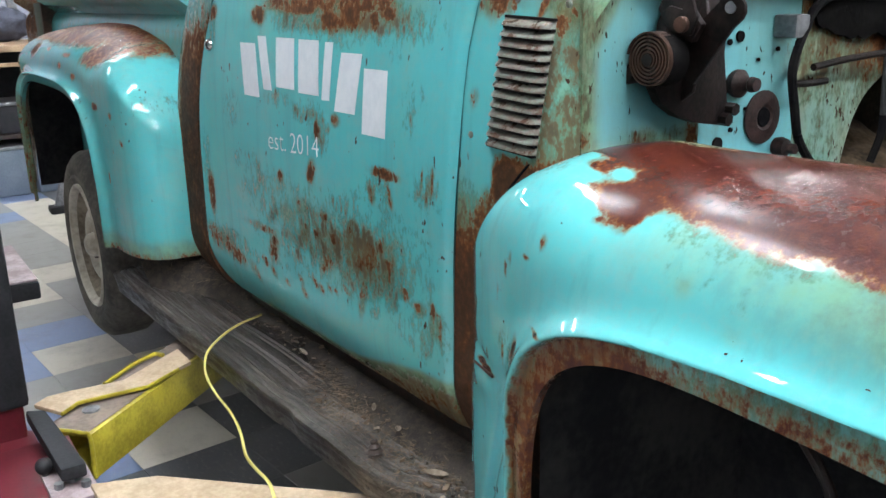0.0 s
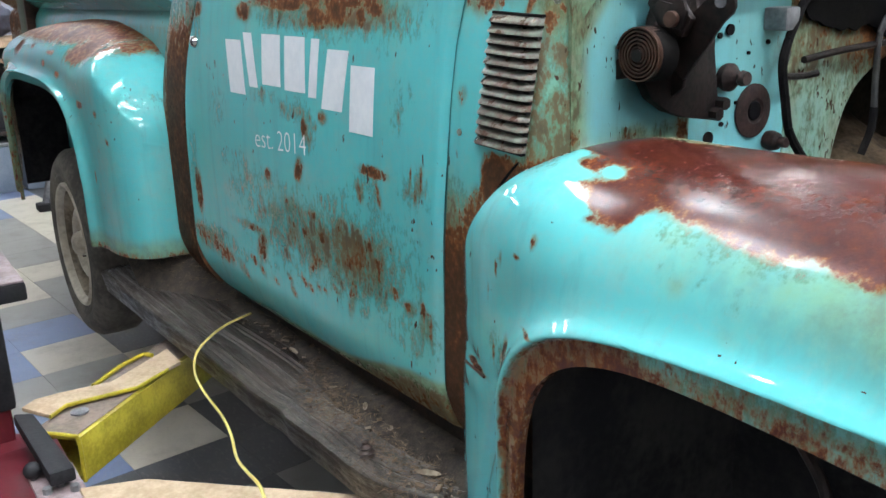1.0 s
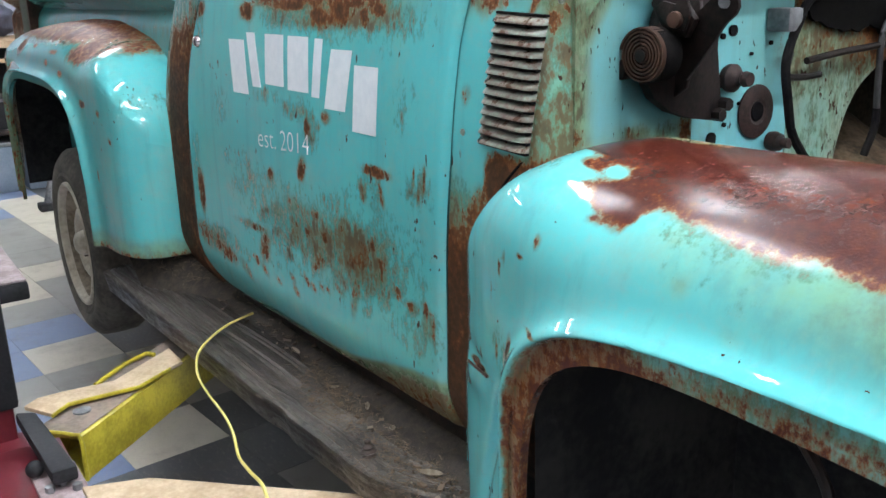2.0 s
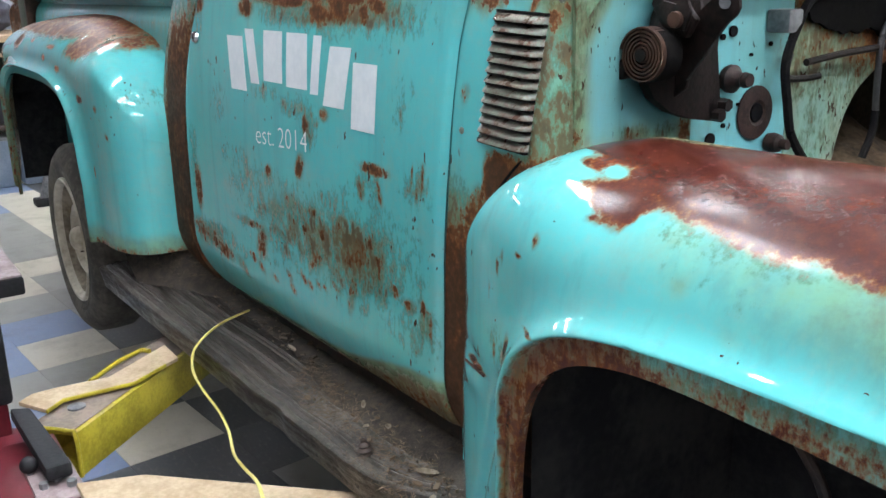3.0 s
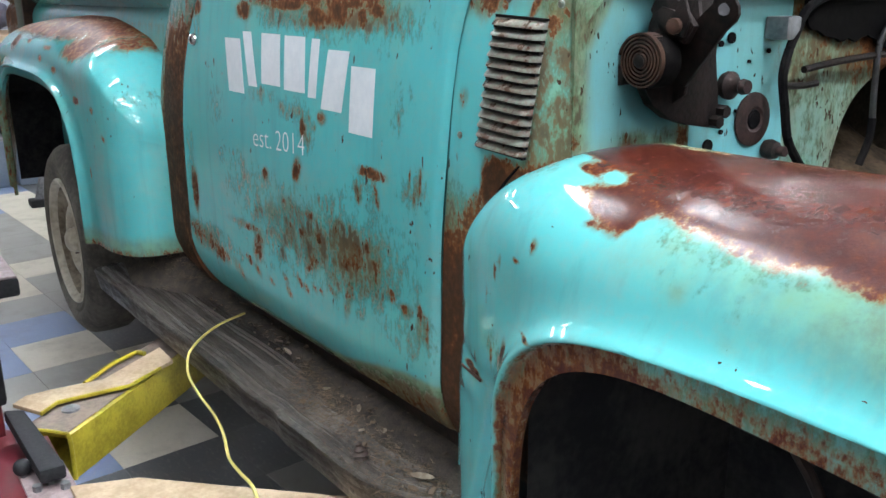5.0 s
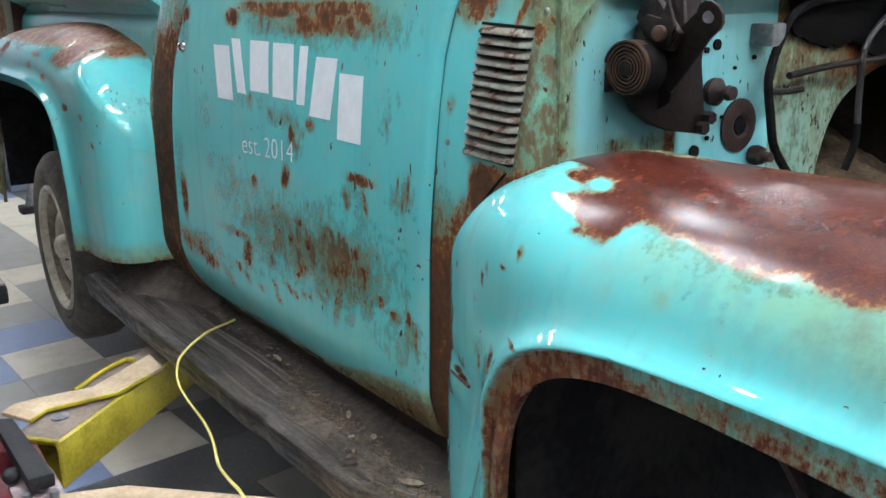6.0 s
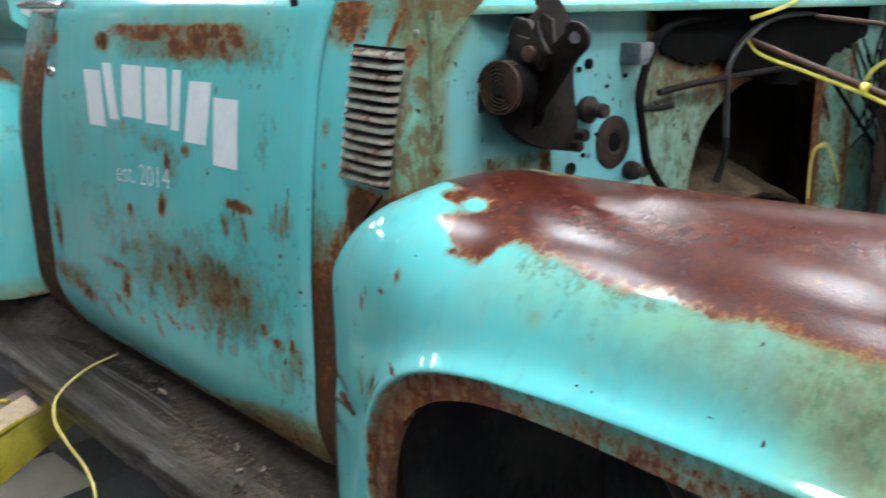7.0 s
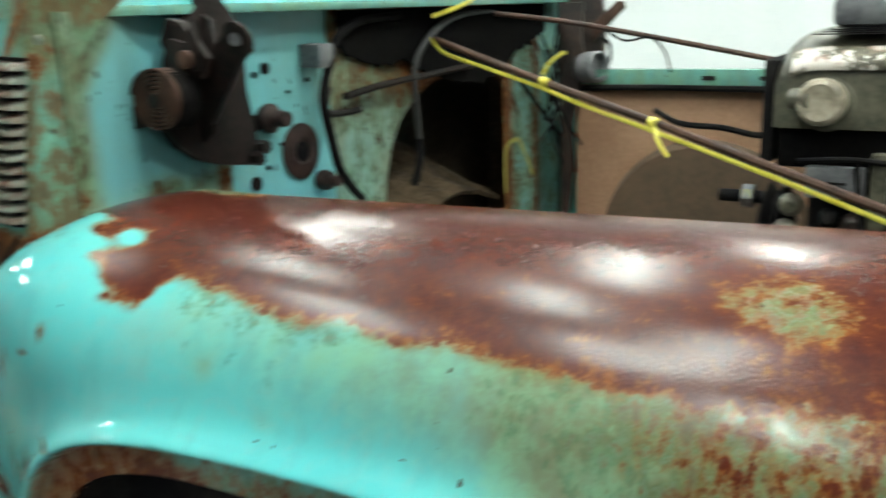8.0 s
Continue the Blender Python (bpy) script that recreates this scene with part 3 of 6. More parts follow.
# the cab corner behind the door
z = np.linspace(0.60, 1.43, 60)[None, :]
u = np.linspace(0, 1, 26)[:, None]
x = door_rear(z) - 0.007 - 0.20 * (1 - u)
y = side_y(x, z) + 0.004 + 0.012 * (1 - u) ** 2
ob = sheet("cab_corner", np.stack(np.broadcast_arrays(x, y, z), -1), TURQUOISE, truck, "rusted cab corner post", 0.02)
paint_on(ob, lambda x, y, z: 0.80 * sm(x - door_rear(z), -0.20, -0.14) * sm(1.36 - z, -0.02, 0.25) + 0.26,
         lambda x, y, z: 0.6 + 0 * x, bleed=lambda x, y, z: 0.40 + 0.45 * sm(1.30 - z, 0, 0.2))

# sill under the door, in the dark
part("sill", boxed((-1.74, 1.50, 0.50), (-0.35, 1.60, 0.68), 0.01), DARKRUST, truck)


# cowl side panel with louvres
def cowl_side():
    z = np.linspace(0.56, 1.375, 110)[None, :]
    u = np.linspace(0, 1, 60)[:, None]
    front = -0.296 + 0.008 * np.clip((1.25 - z) / 0.2, 0, 1) + 0.25 * np.clip(z - 1.30, 0, 1)
    x = door_front(z) + 0.006 + (front - door_front(z) - 0.006) * u
    roll = np.clip((u - 0.82) / 0.18, 0, 1)
    y = side_y(x, z) + 0.008 + 0.045 * roll ** 2.2 + 0.055 * np.clip((z - 1.27) / 0.10, 0, 1) ** 2 * roll
    ob = sheet("cowl_side_panel", np.stack(np.broadcast_arrays(x, y, z), -1), TURQUOISE, truck, "turquoise cowl side panel with a bank of rusty louvres", 0.02)

    def rust(x, y, z):
        r = 0.40 * sm(1.08 - z, -0.04, 0.10) + 0.75 * sm(0.99 - z, -0.03, 0.10) + 0.4 * sm(x - door_front(z), 0.03, 0.09) * sm(1.1 - z, 0, 0.06)
        r = np.maximum(r, 1.1 * sm(x, -0.44, -0.40) * sm(1.125 - z, -0.02, 0.03))
        r = np.maximum(r, 0.8 * blob(x, z, -0.43, 1.355, 0.055, 0.035))
        r = np.maximum(r, 0.6 * blob(x, z, -0.312, 1.315, 0.010, 0.03))
        r = np.maximum(r, 0.45 * blob(x, z, -0.475, 1.20, 0.015, 0.02))
        r = np.maximum(r, 0.9 * blob(x, z, -0.336, 1.335, 0.008, 0.03, 0.5))
        return np.maximum(r, 0.22 * blob(x, z, -0.38, 1.21, 0.08, 0.10))

    paint_on(ob, rust, lambda x, y, z: 0.75 * sm(x, -0.36, -0.31) + 0.6 * sm(z, 1.28, 1.34) + 0.4 * blob(x, z, -0.5, 1.0, 0.05, 0.12) + 0.3 * sm(1.15 - z, 0, 0.1),
             bleed=lambda x, y, z: np.maximum((0.72 - 0.34 * sm(z, 1.27, 1.32)) * sm(x, -0.345, -0.315) + 0.15 * sm(1.17 - z, 0, 0.05), 0.62 * sm(1.10 - z, -0.02, 0.08)) + 0.5 * sm(z, 1.33, 1.36) - 0.03)
    count = 14
    for i in range(count):
        zc = 1.3295 - i * 0.01385
        xa = -0.417 - (1.317 - zc) * 0.095
        xb = xa + 0.108
        rows = []
        for v in np.linspace(0, 1, 8) if i else ():
            xs = np.linspace(xa, xb, 14)
            e = np.clip(np.minimum(xs - xa, xb - xs) / 0.010, 0, 1) ** 0.6
            z2 = zc - 0.0004 - 0.0104 * v - 0.045 * (xs - xa)
            bulge = 0.0135 * np.sin(min(v * 1.1, 1.0) * math.pi * 0.5) ** 0.8 * e
            rows.append(np.stack([xs, side_y(xs, z2) + 0.007 - bulge - 0.001, z2 + 0 * xs], -1))
        if rows:
            sheet("louvre", np.array(rows), LOUVRE, ob, "", 0.0012)
        # black bar puts the shade of the open slot into its colour
        part("louvre_slot", boxed((xa + 0.002, -0.003, -0.0018), (xb - 0.002, 0.004, 0.0018), 0,
                                  Matrix.Translation((0, float(side_y((xa + xb) / 2, zc)) + 0.0025, zc - 0.0125)) @ Matrix.Translation((xa, 0, -0.0005)) @ pose(0, 0, 0, 0, 2.6, 0) @ Matrix.Translation((-xa, 0, 0))), BLACK, ob, "black bar standing for the shaded slot of a louvre")
    for x, z in ((-0.395, 1.338), (-0.292, 1.332), (-0.478, 1.145), (-0.322, 1.108)):
        part("screw", lathe(bmesh.new(), (x, side_y(x, z) + 0.01, z), (x, 1.2, z), [(0, 0.0055), (0.003, 0.0055), (0.005, 0.003), (0.005, 0)], 10), LOUVRE, ob)


cowl_side()


# ---- fenders ----
def fender(name, label, tip, full, far, y_in, y_tip, y_out, z_top, arch, down, power, blunt, foot, tuck, rust, stain, sections, material, bead=lambda x: 0.036 + 0 * x, kick=0.0, tilt=0.0, bleed=None, crown=0.0):
    """A swelling fender: tip and far are its ends in x, full where it has its whole width;
    arch = middle x, half width, foot z, height, power of the wheel opening."""
    cx, hw, fz, hz, pw = arch

    def out(x):
        s = np.clip((x - tip) / (full - tip), 0, 1)
        return y_tip + (y_out - y_tip) * np.clip(1 - (1 - s) ** blunt, 0, 1) ** (1 / blunt) + 0.42 * np.clip(-3.30 - x, 0, 2) ** 1.4

    def mid(x):
        return z_top(x) - down(x)

    def flare(d, x):
        """The skirt swells out to a bead, then steps back to a flat flange round the opening."""
        e = d - bead(x)
        return np.where(e > 0, 0.015 * np.exp(-(e / 0.024) ** 2) + 0.015 * np.exp(-(e / 0.010) ** 2), 0.030 - 0.015 * sm(-e, 0.0, 0.006))

    def ring(x, z):
        z = z + tilt * (x - cx)
        return ((np.abs((x - cx) / hw) ** pw + np.abs((np.maximum(z, fz) - fz) / hz) ** pw) ** (1 / pw) - 1) * min(hw, hz)

    def skirt_y(x, z):
        d = ring(x, z)
        return out(x) + tuck(x, z) - flare(d, x)

    # upper part: flatter on top near the tip
    sgn = 1 if far > tip else -1
    su = np.linspace(0, 1, sections)
    xs = tip + (far - tip) * (0.45 * su ** 2.0 + 0.55 * su)
    th = np.linspace(0, math.pi / 2, 46)
    P = []
    for x in xs:
        o, t, m, e = out(x), z_top(x), mid(x), 2 / power(x)
        yi = y_in(x)
        y = yi - (yi - o) * np.sin(th) ** e
        z = m + (t - m) * np.abs(np.cos(th)) ** e
        z = z - crown * np.clip((y - 1.50) / 0.12, 0, 1.2) ** 2
        y = y - flare(ring(x, z), x) * np.sin(th) ** 2
        P.append(np.stack([np.full_like(th, x), y, z], -1))
    P = np.array(P)
    # skirt between the wheel opening and the upper part, with the tail below the tip
    extra = 40
    tz = np.linspace(foot, mid(tip), extra, endpoint=False)
    bx, bz = np.concatenate([np.full(extra, tip), xs]), np.concatenate([tz, mid(xs)])
    k = np.linspace(0, 1, extra + sections)
    ang = np.pi * (1 - k)
    c, s_ = np.cos(ang), np.sin(ang)
    ax = cx + sgn * hw * np.sign(c) * np.abs(c) ** (2 / pw)
    az = fz + hz * np.abs(s_) ** (2 / pw)
    az = np.where((k < 0.02), foot, az - tilt * (ax - cx) * sm(az, fz, fz + 0.2))
    rows = 80
    Q = []
    for v in np.linspace(0, 1, rows):
        w = v ** 0.85
        x = bx + (ax - bx) * w
        z = bz + (az - bz) * w
        x = x - kick * sm(0.88 - z, 0, 0.12) * (1 - w)
        Q.append(np.stack([x, skirt_y(x, z), z], -1))
    Q = np.array(Q).transpose(1, 0, 2)
    fall = np.exp(-np.linspace(0, 1, rows) * 9)
    Q[extra:, :, 1] += (P[:, -1, 1] - Q[extra:, 0, 1])[:, None] * fall[None, :]
    Q[extra:, 0, :] = P[:, -1, :]
    lips = [Q[:, -1, :] + np.array((0, dy, 0)) for dy in (0.005, 0.014)]
    Q = np.concatenate([Q, np.array(lips).transpose(1, 0, 2)], 1)
    bm = bmesh.new()
    for G in (P, Q):
        g = [[bm.verts.new(p) for p in row] for row in G]
        for i in range(len(g) - 1):
            for j in range(len(g[0]) - 1):
                bm.faces.new((g[i][j], g[i + 1][j], g[i + 1][j + 1], g[i][j + 1]))
    bmesh.ops.remove_doubles(bm, verts=bm.verts, dist=0.0002)
    bmesh.ops.dissolve_degenerate(bm, edges=bm.edges, dist=0.0001)
    ob = part(name, bm, material, truck, label, sharp=70)

    return paint_on(ob, lambda x, y, z: rust(x, y, z, ring(x, z)), lambda x, y, z: stain(x, y, z, ring(x, z)), bleed=(lambda x, y, z: bleed(x, y, z, ring(x, z))) if bleed else None)


def front_top(x):
    u = np.clip((-0.23 - x) / 0.273, 0, 1)
    return 0.845 + 0.306 * np.clip(1 - u ** 1.8, 0, 1) ** (1 / 1.8) + 0.025 * np.clip(x + 0.12, 0, 2)


def front_bead(x):
    return 0.031 + 0.016 * sm(x, -0.12, 0.30)


def front_rust(x, y, z, d):
    zb = np.interp(x, [-0.16, -0.112, -0.10, -0.083, -0.027, 0.034, 0.088, 0.119, 0.162, 0.198, 0.233, 0.272, 0.31, 0.352, 0.40, 0.5, 0.6], [1.080, 1.079, 1.096, 1.104, 1.101, 1.095, 1.089, 1.095, 1.093, 1.088, 1.094, 1.090, 1.088, 1.086, 1.086, 1.08, 1.06])
    side = x + 0.172 + 1.0 * (y - 1.404) + 0.010 * np.sin(y * 160) + 0.006 * np.sin(z * 390 + 1)
    top = sm(z, zb - 0.016, zb + 0.016) * sm(side, -0.035, 0.03)
    top = top * (1 - 0.95 * blob(x, y, -0.187, 1.462, 0.020, 0.014))
    top = top * (1 - 0.85 * blob(x, y, 0.475, 1.468, 0.045, 0.026))
    top = top * (1 - 0.45 * sm(x, 0.40, 0.55) * sm(1.12 - z, 0, 0.03))
    top = np.maximum(top, 0.44 * sm(x + 0.9 * (z - 1.0), 0.28, 0.52) * sm(z, 0.955, 1.03))
    # the inner edge is only stained near the tip
    top = top * (1 - 0.62 * sm(y, 1.575, 1.605) * sm(-0.08 - x, 0, 0.1)) * (1 - 0.18 * sm(y, 1.585, 1.61))
    e = d - front_bead(x)
    lip = sm(0.002 - e, 0, 0.006) * (0.34 + 0.17 * sm(-x, -0.02, 0.08) + 0.12 * sm(-e, 0.012, 0.03))
    lip = np.maximum(lip, 1.0 * np.exp(-((e + 0.0045) / 0.0042) ** 2) * sm(np.sin(x * 23 - 1.2) + 0.5 * np.sin(x * 61), -0.4, 0.2) * sm(x, 0.0, 0.04))
    tail = 0.62 * blob(x, z, -0.310, 0.869, 0.005, 0.020) + 0.66 * blob(x, z, -0.269, 0.885, 0.008, 0.026) + 0.62 * blob(x, z, -0.20, 0.937, 0.022, 0.003)
    tail = np.maximum(tail, 1.0 * blob(x, z, -0.39, 0.815, 0.040, 0.0045, 0.0) + 0.9 * blob(x, z, -0.440, 0.872, 0.007, 0.03, 0.5) + 0.9 * blob(x, z, -0.485, 0.72, 0.007, 0.05, 0.2) + 0.85 * blob(x, z, -0.319, 0.758, 0.004, 0.03, 0.3) + 0.8 * blob(x, z, -0.373, 0.84, 0.005, 0.005))
    spot = 0.85 * blob(x, z, -0.223, 1.045, 0.0045, 0.010) + 0.85 * blob(x, z, -0.252, 1.021, 0.006, 0.0025) + 0.7 * blob(x, z, -0.291, 1.011, 0.0035, 0.012) + 0.7 * blob(x, z, -0.303, 0.995, 0.0035, 0.010) + 0.6 * blob(x, z, -0.325, 0.955, 0.003, 0.022)
    return np.maximum.reduce([top, lip, tail, spot])


def front_stain(x, y, z, d):
    zb = np.interp(x, [-0.2, 0.0, 0.3, 0.6], [1.06, 1.09, 1.06, 1.0])
    s = 0.62 * sm(z, zb - 0.09, zb) * sm(x, -0.22, 0.0) + 0.36 * sm(x, 0.0, 0.5) * sm(z, 0.98, 1.06) + 1.0 * sm(x, 0.24, 0.42) * sm(z, 0.93, 1.01)
    # inner edge stained; the skirt also gets evenly duller towards the front
    s = s + 0.9 * sm(y, 1.53, 1.58) + 0.13 * sm(x, -0.06, 0.16) * sm(z, 0.96, 1.0)
    e = d - front_bead(x)
    return s + 0.30 * sm(0.002 - e, 0, 0.006) + 0.5 * blob(x, z, -0.001, 1.045, 0.010, 0.010) + 0.4 * blob(x, z, 0.074, 1.017, 0.014, 0.008)


def front_bleed(x, y, z, d):
    b = 0.46 * sm(z, 1.060, 1.088) * sm(x, -0.14, 0.0) * sm(0.26 - x, 0, 0.2)
    b = np.maximum(b, 0.20 * blob(x, z, -0.01, 1.062, 0.04, 0.025) + 0.20 * blob(x, z, 0.10, 1.05, 0.08, 0.03))
    b = np.maximum(b, 0.62 * sm(x, 0.18, 0.40) * sm(z, 1.0 - 0.12 * np.clip(x - 0.2, 0, 1), 1.06))
    b = np.maximum(b, 0.62 * blob(x, y, -0.31, 1.46, 0.035, 0.030))
    b = np.maximum(b, 0.70 * sm(y, 1.53, 1.57) * sm(x, -0.33, -0.25))
    b = np.maximum(b, 0.45 * blob(x, z, -0.29, 0.87, 0.04, 0.04))
    b = np.maximum(b, sm(0.002 - d + front_bead(x), 0, 0.008) * (0.45 + 0.55 * sm(-x, -0.02, 0.08)))
    return b - 0.03


def tail_tuck(x, z):
    """The tail below the swelling stands further out than the tip and has a crease over it."""
    low = sm(0.875 - z, 0, 0.15)
    s = np.clip((x + 0.505) / 0.305, 0, 1)
    low = low * (1 + 0.035 * np.sin(z * 47 + x * 20) * sm(0.82 - z, 0, 0.1))
    crease = -0.315 + 0.35 * (z - 0.80)
    fold = 0.010 * np.exp(-((x - crease) / 0.014) ** 2) * sm(0.86 - z, 0, 0.08)
    dent = 0.006 * np.exp(-((x + 0.40) / 0.04) ** 2 - ((z - 0.825) / 0.016) ** 2) - 0.005 * np.exp(-((x + 0.41) / 0.04) ** 2 - ((z - 0.785) / 0.02) ** 2)
    return low * (0.018 * sm(-0.24 - x, 0, 0.06) - 0.050 * (1 - np.sqrt(np.clip(1 - (1 - s) ** 2, 0, 1)))) + fold + dent


FF = fender("front_fender", "turquoise front fender with a glossy rusted crown and rusted wheel lip", -0.505, -0.20, 1.02, lambda x: 1.515 + 0.105 * sm(x, -0.38, -0.22), 1.50, 1.355, front_top,
            (0.35, 0.585, 0.50, 0.440, 5), lambda x: 0.02 + 0.145 * sm(x, -0.505, -0.28),
            lambda x: 2.1 + 0.85 * sm(-x, 0.12, 0.34), 1.95, 0.40, tail_tuck, front_rust, front_stain, 170, FENDER, front_bead, 0.028, 0.035, front_bleed, 0.006)


REAR_X = np.linspace(-4.4, -1.7, 400)
REAR_Z = np.interp(REAR_X, [-4.3, -3.9, -3.48, -3.1, -2.7, -2.40, -2.20, -2.03, -1.80], [1.02, 1.165, 1.24, 1.264, 1.280, 1.278, 1.256, 1.226, 1.185])
BELL = np.exp(-np.linspace(-2, 2, 41) ** 2)
REAR_Z = np.convolve(np.pad(REAR_Z, 20, mode="edge"), BELL / BELL.sum(), mode="valid")


def rear_top(x):
    s = np.clip((x + 2.07) / 0.272, 0, 1)
    return np.interp(x, REAR_X, REAR_Z) - 0.25 * (1 - np.sqrt(np.clip(1 - s * s, 0, 1)))


def rear_rust(x, y, z, d):
    r = 0.68 * sm(z, 1.195, 1.235) * sm(-x, 1.98, 2.12) * sm(3.55 + x, 0, 0.3)
    r = np.maximum(r, 0.9 * blob(x, z, -2.18, 1.20, 0.10, 0.035))
    r = np.maximum(r, 0.55 * blob(x, z, -2.02, 1.215, 0.10, 0.03))
    r = np.maximum(r, 0.75 * blob(x, z, -2.33, 1.13, 0.03, 0.012))
    for cx, cz, rx, rz in ((-1.95, 1.045, 0.012, 0.010), (-2.10, 1.06, 0.03, 0.012), (-2.45, 1.19, 0.05, 0.008), (-2.52, 1.155, 0.03, 0.012), (-2.02, 0.86, 0.006, 0.02), (-1.90, 0.98, 0.010, 0.008), (-2.14, 0.72, 0.02, 0.015), (-2.75, 1.20, 0.03, 0.008)):
        r = np.maximum(r, 0.62 * blob(x, z, cx, cz, rx, rz))
    r = np.maximum(r, 0.8 * blob(x, z, -3.0, 1.19, 0.06, 0.03))
    r = np.maximum(r, 0.40 * sm(-x, 3.22, 3.32) * sm(1.15 - z, 0, 0.1))
    return np.maximum(r, 0.45 * sm(0.69 - z, 0, 0.04))


fender("rear_fender", "turquoise rear fender with brown rust over its crown", -1.80, -2.10, -3.85, lambda x: 1.50, 1.46, 1.26, rear_top,
            (-2.72, 0.62, 0.56, 0.52, 4), lambda x: 0.03 + 0.10 * sm(-x, 1.80, 2.05),
            lambda x: 2.0 + 2.6 * sm(x, -2.15, -1.85), 3.6, 0.652, lambda x, z: 0 * x, rear_rust,
            lambda x, y, z, d: 0.6 * sm(z, 1.17, 1.24) + 0.9 * sm(-x, 3.22, 3.32) + 0.9 * sm(0.735 - z, 0, 0.06) + 0.4 * (1 - sm(d, 0.0, 0.02)), 150, REARPAINT, lambda x: 0.030 + 0 * x,
            bleed=lambda x, y, z, d: np.maximum(0.62 * sm(z, 1.185, 1.225) * sm(-x, 1.86, 2.0), 0.42 * sm(x, -1.90, -1.82) * sm(z, 1.0, 1.1)) - 0.03)

part("tail_split", tube(bmesh.new(), [(-0.438, 1.4085, 0.801), (-0.4304, 1.4050, 0.8033), (-0.385, 1.3895, 0.8098), (-0.352, 1.3790, 0.8135)], 0.0022), RUST, FF, "dark rusty split in the fender tail")
part("trim_hole", lathe(bmesh.new(), (0.22, 1.3545, 1.011), (0.22, 0.0, 1.05), [(0, 0.0048), (0.0030, 0.0048), (0.0036, 0.0038), (0.0024, 0.0030), (0.0016, 0.0)], 16), RUST, FF, "small rusty trim hole")
part("fender_welt", tube(bmesh.new(), [(-0.425, 1.432, 1.02), (-0.395, 1.434, 1.062), (-0.357, 1.437, 1.105), (-0.325, 1.443, 1.132)], 0.0028), BLACK, truck, "black welt between fender and cowl")

# wheel housings behind the openings, near-black so that the openings look dark
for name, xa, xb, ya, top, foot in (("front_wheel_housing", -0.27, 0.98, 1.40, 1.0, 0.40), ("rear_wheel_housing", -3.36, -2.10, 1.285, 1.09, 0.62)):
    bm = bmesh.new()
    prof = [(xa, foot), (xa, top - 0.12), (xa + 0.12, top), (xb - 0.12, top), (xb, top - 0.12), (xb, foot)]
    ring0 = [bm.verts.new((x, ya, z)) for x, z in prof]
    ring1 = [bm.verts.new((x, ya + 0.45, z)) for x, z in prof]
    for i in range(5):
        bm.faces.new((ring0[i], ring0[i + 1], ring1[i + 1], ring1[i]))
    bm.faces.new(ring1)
    part(name, bm, HOUSINGBLACK, truck, "near-black wheel housing")
part("brake_drum", lathe(bmesh.new(), (0.30, 1.50, 0.55), (0.30, 3.0, 0.55), [(0, 0.05), (0.005, 0.10), (0.02, 0.15), (0.03, 0.165), (0.09, 0.168), (0.095, 0.12)], 40), plain("dull_grey_drum", (0.030, 0.030, 0.033), (0.075, 0.072, 0.070), 0.6, 0.3, 18, 0.3), truck, "dull grey brake drum in the wheel opening")
part("brake_hose", tube(bmesh.new(), [(-0.02, 1.62, 0.80), (0.05, 1.60, 0.74), (0.08, 1.58, 0.66), (0.18, 1.58, 0.60)], 0.008), DARKRUST, truck)
part("bump_bracket", boxed((0.10, 1.60, 0.80), (0.36, 1.64, 0.86), 0.008), DARKRUST, truck)
part("axle_beam", rod(rod(bmesh.new(), (0.32, 1.55, 0.52), (0.32, 3.1, 0.52), 0.04), (0.10, 1.62, 0.66), (0.62, 1.62, 0.60), 0.03), DARKRUST, truck)


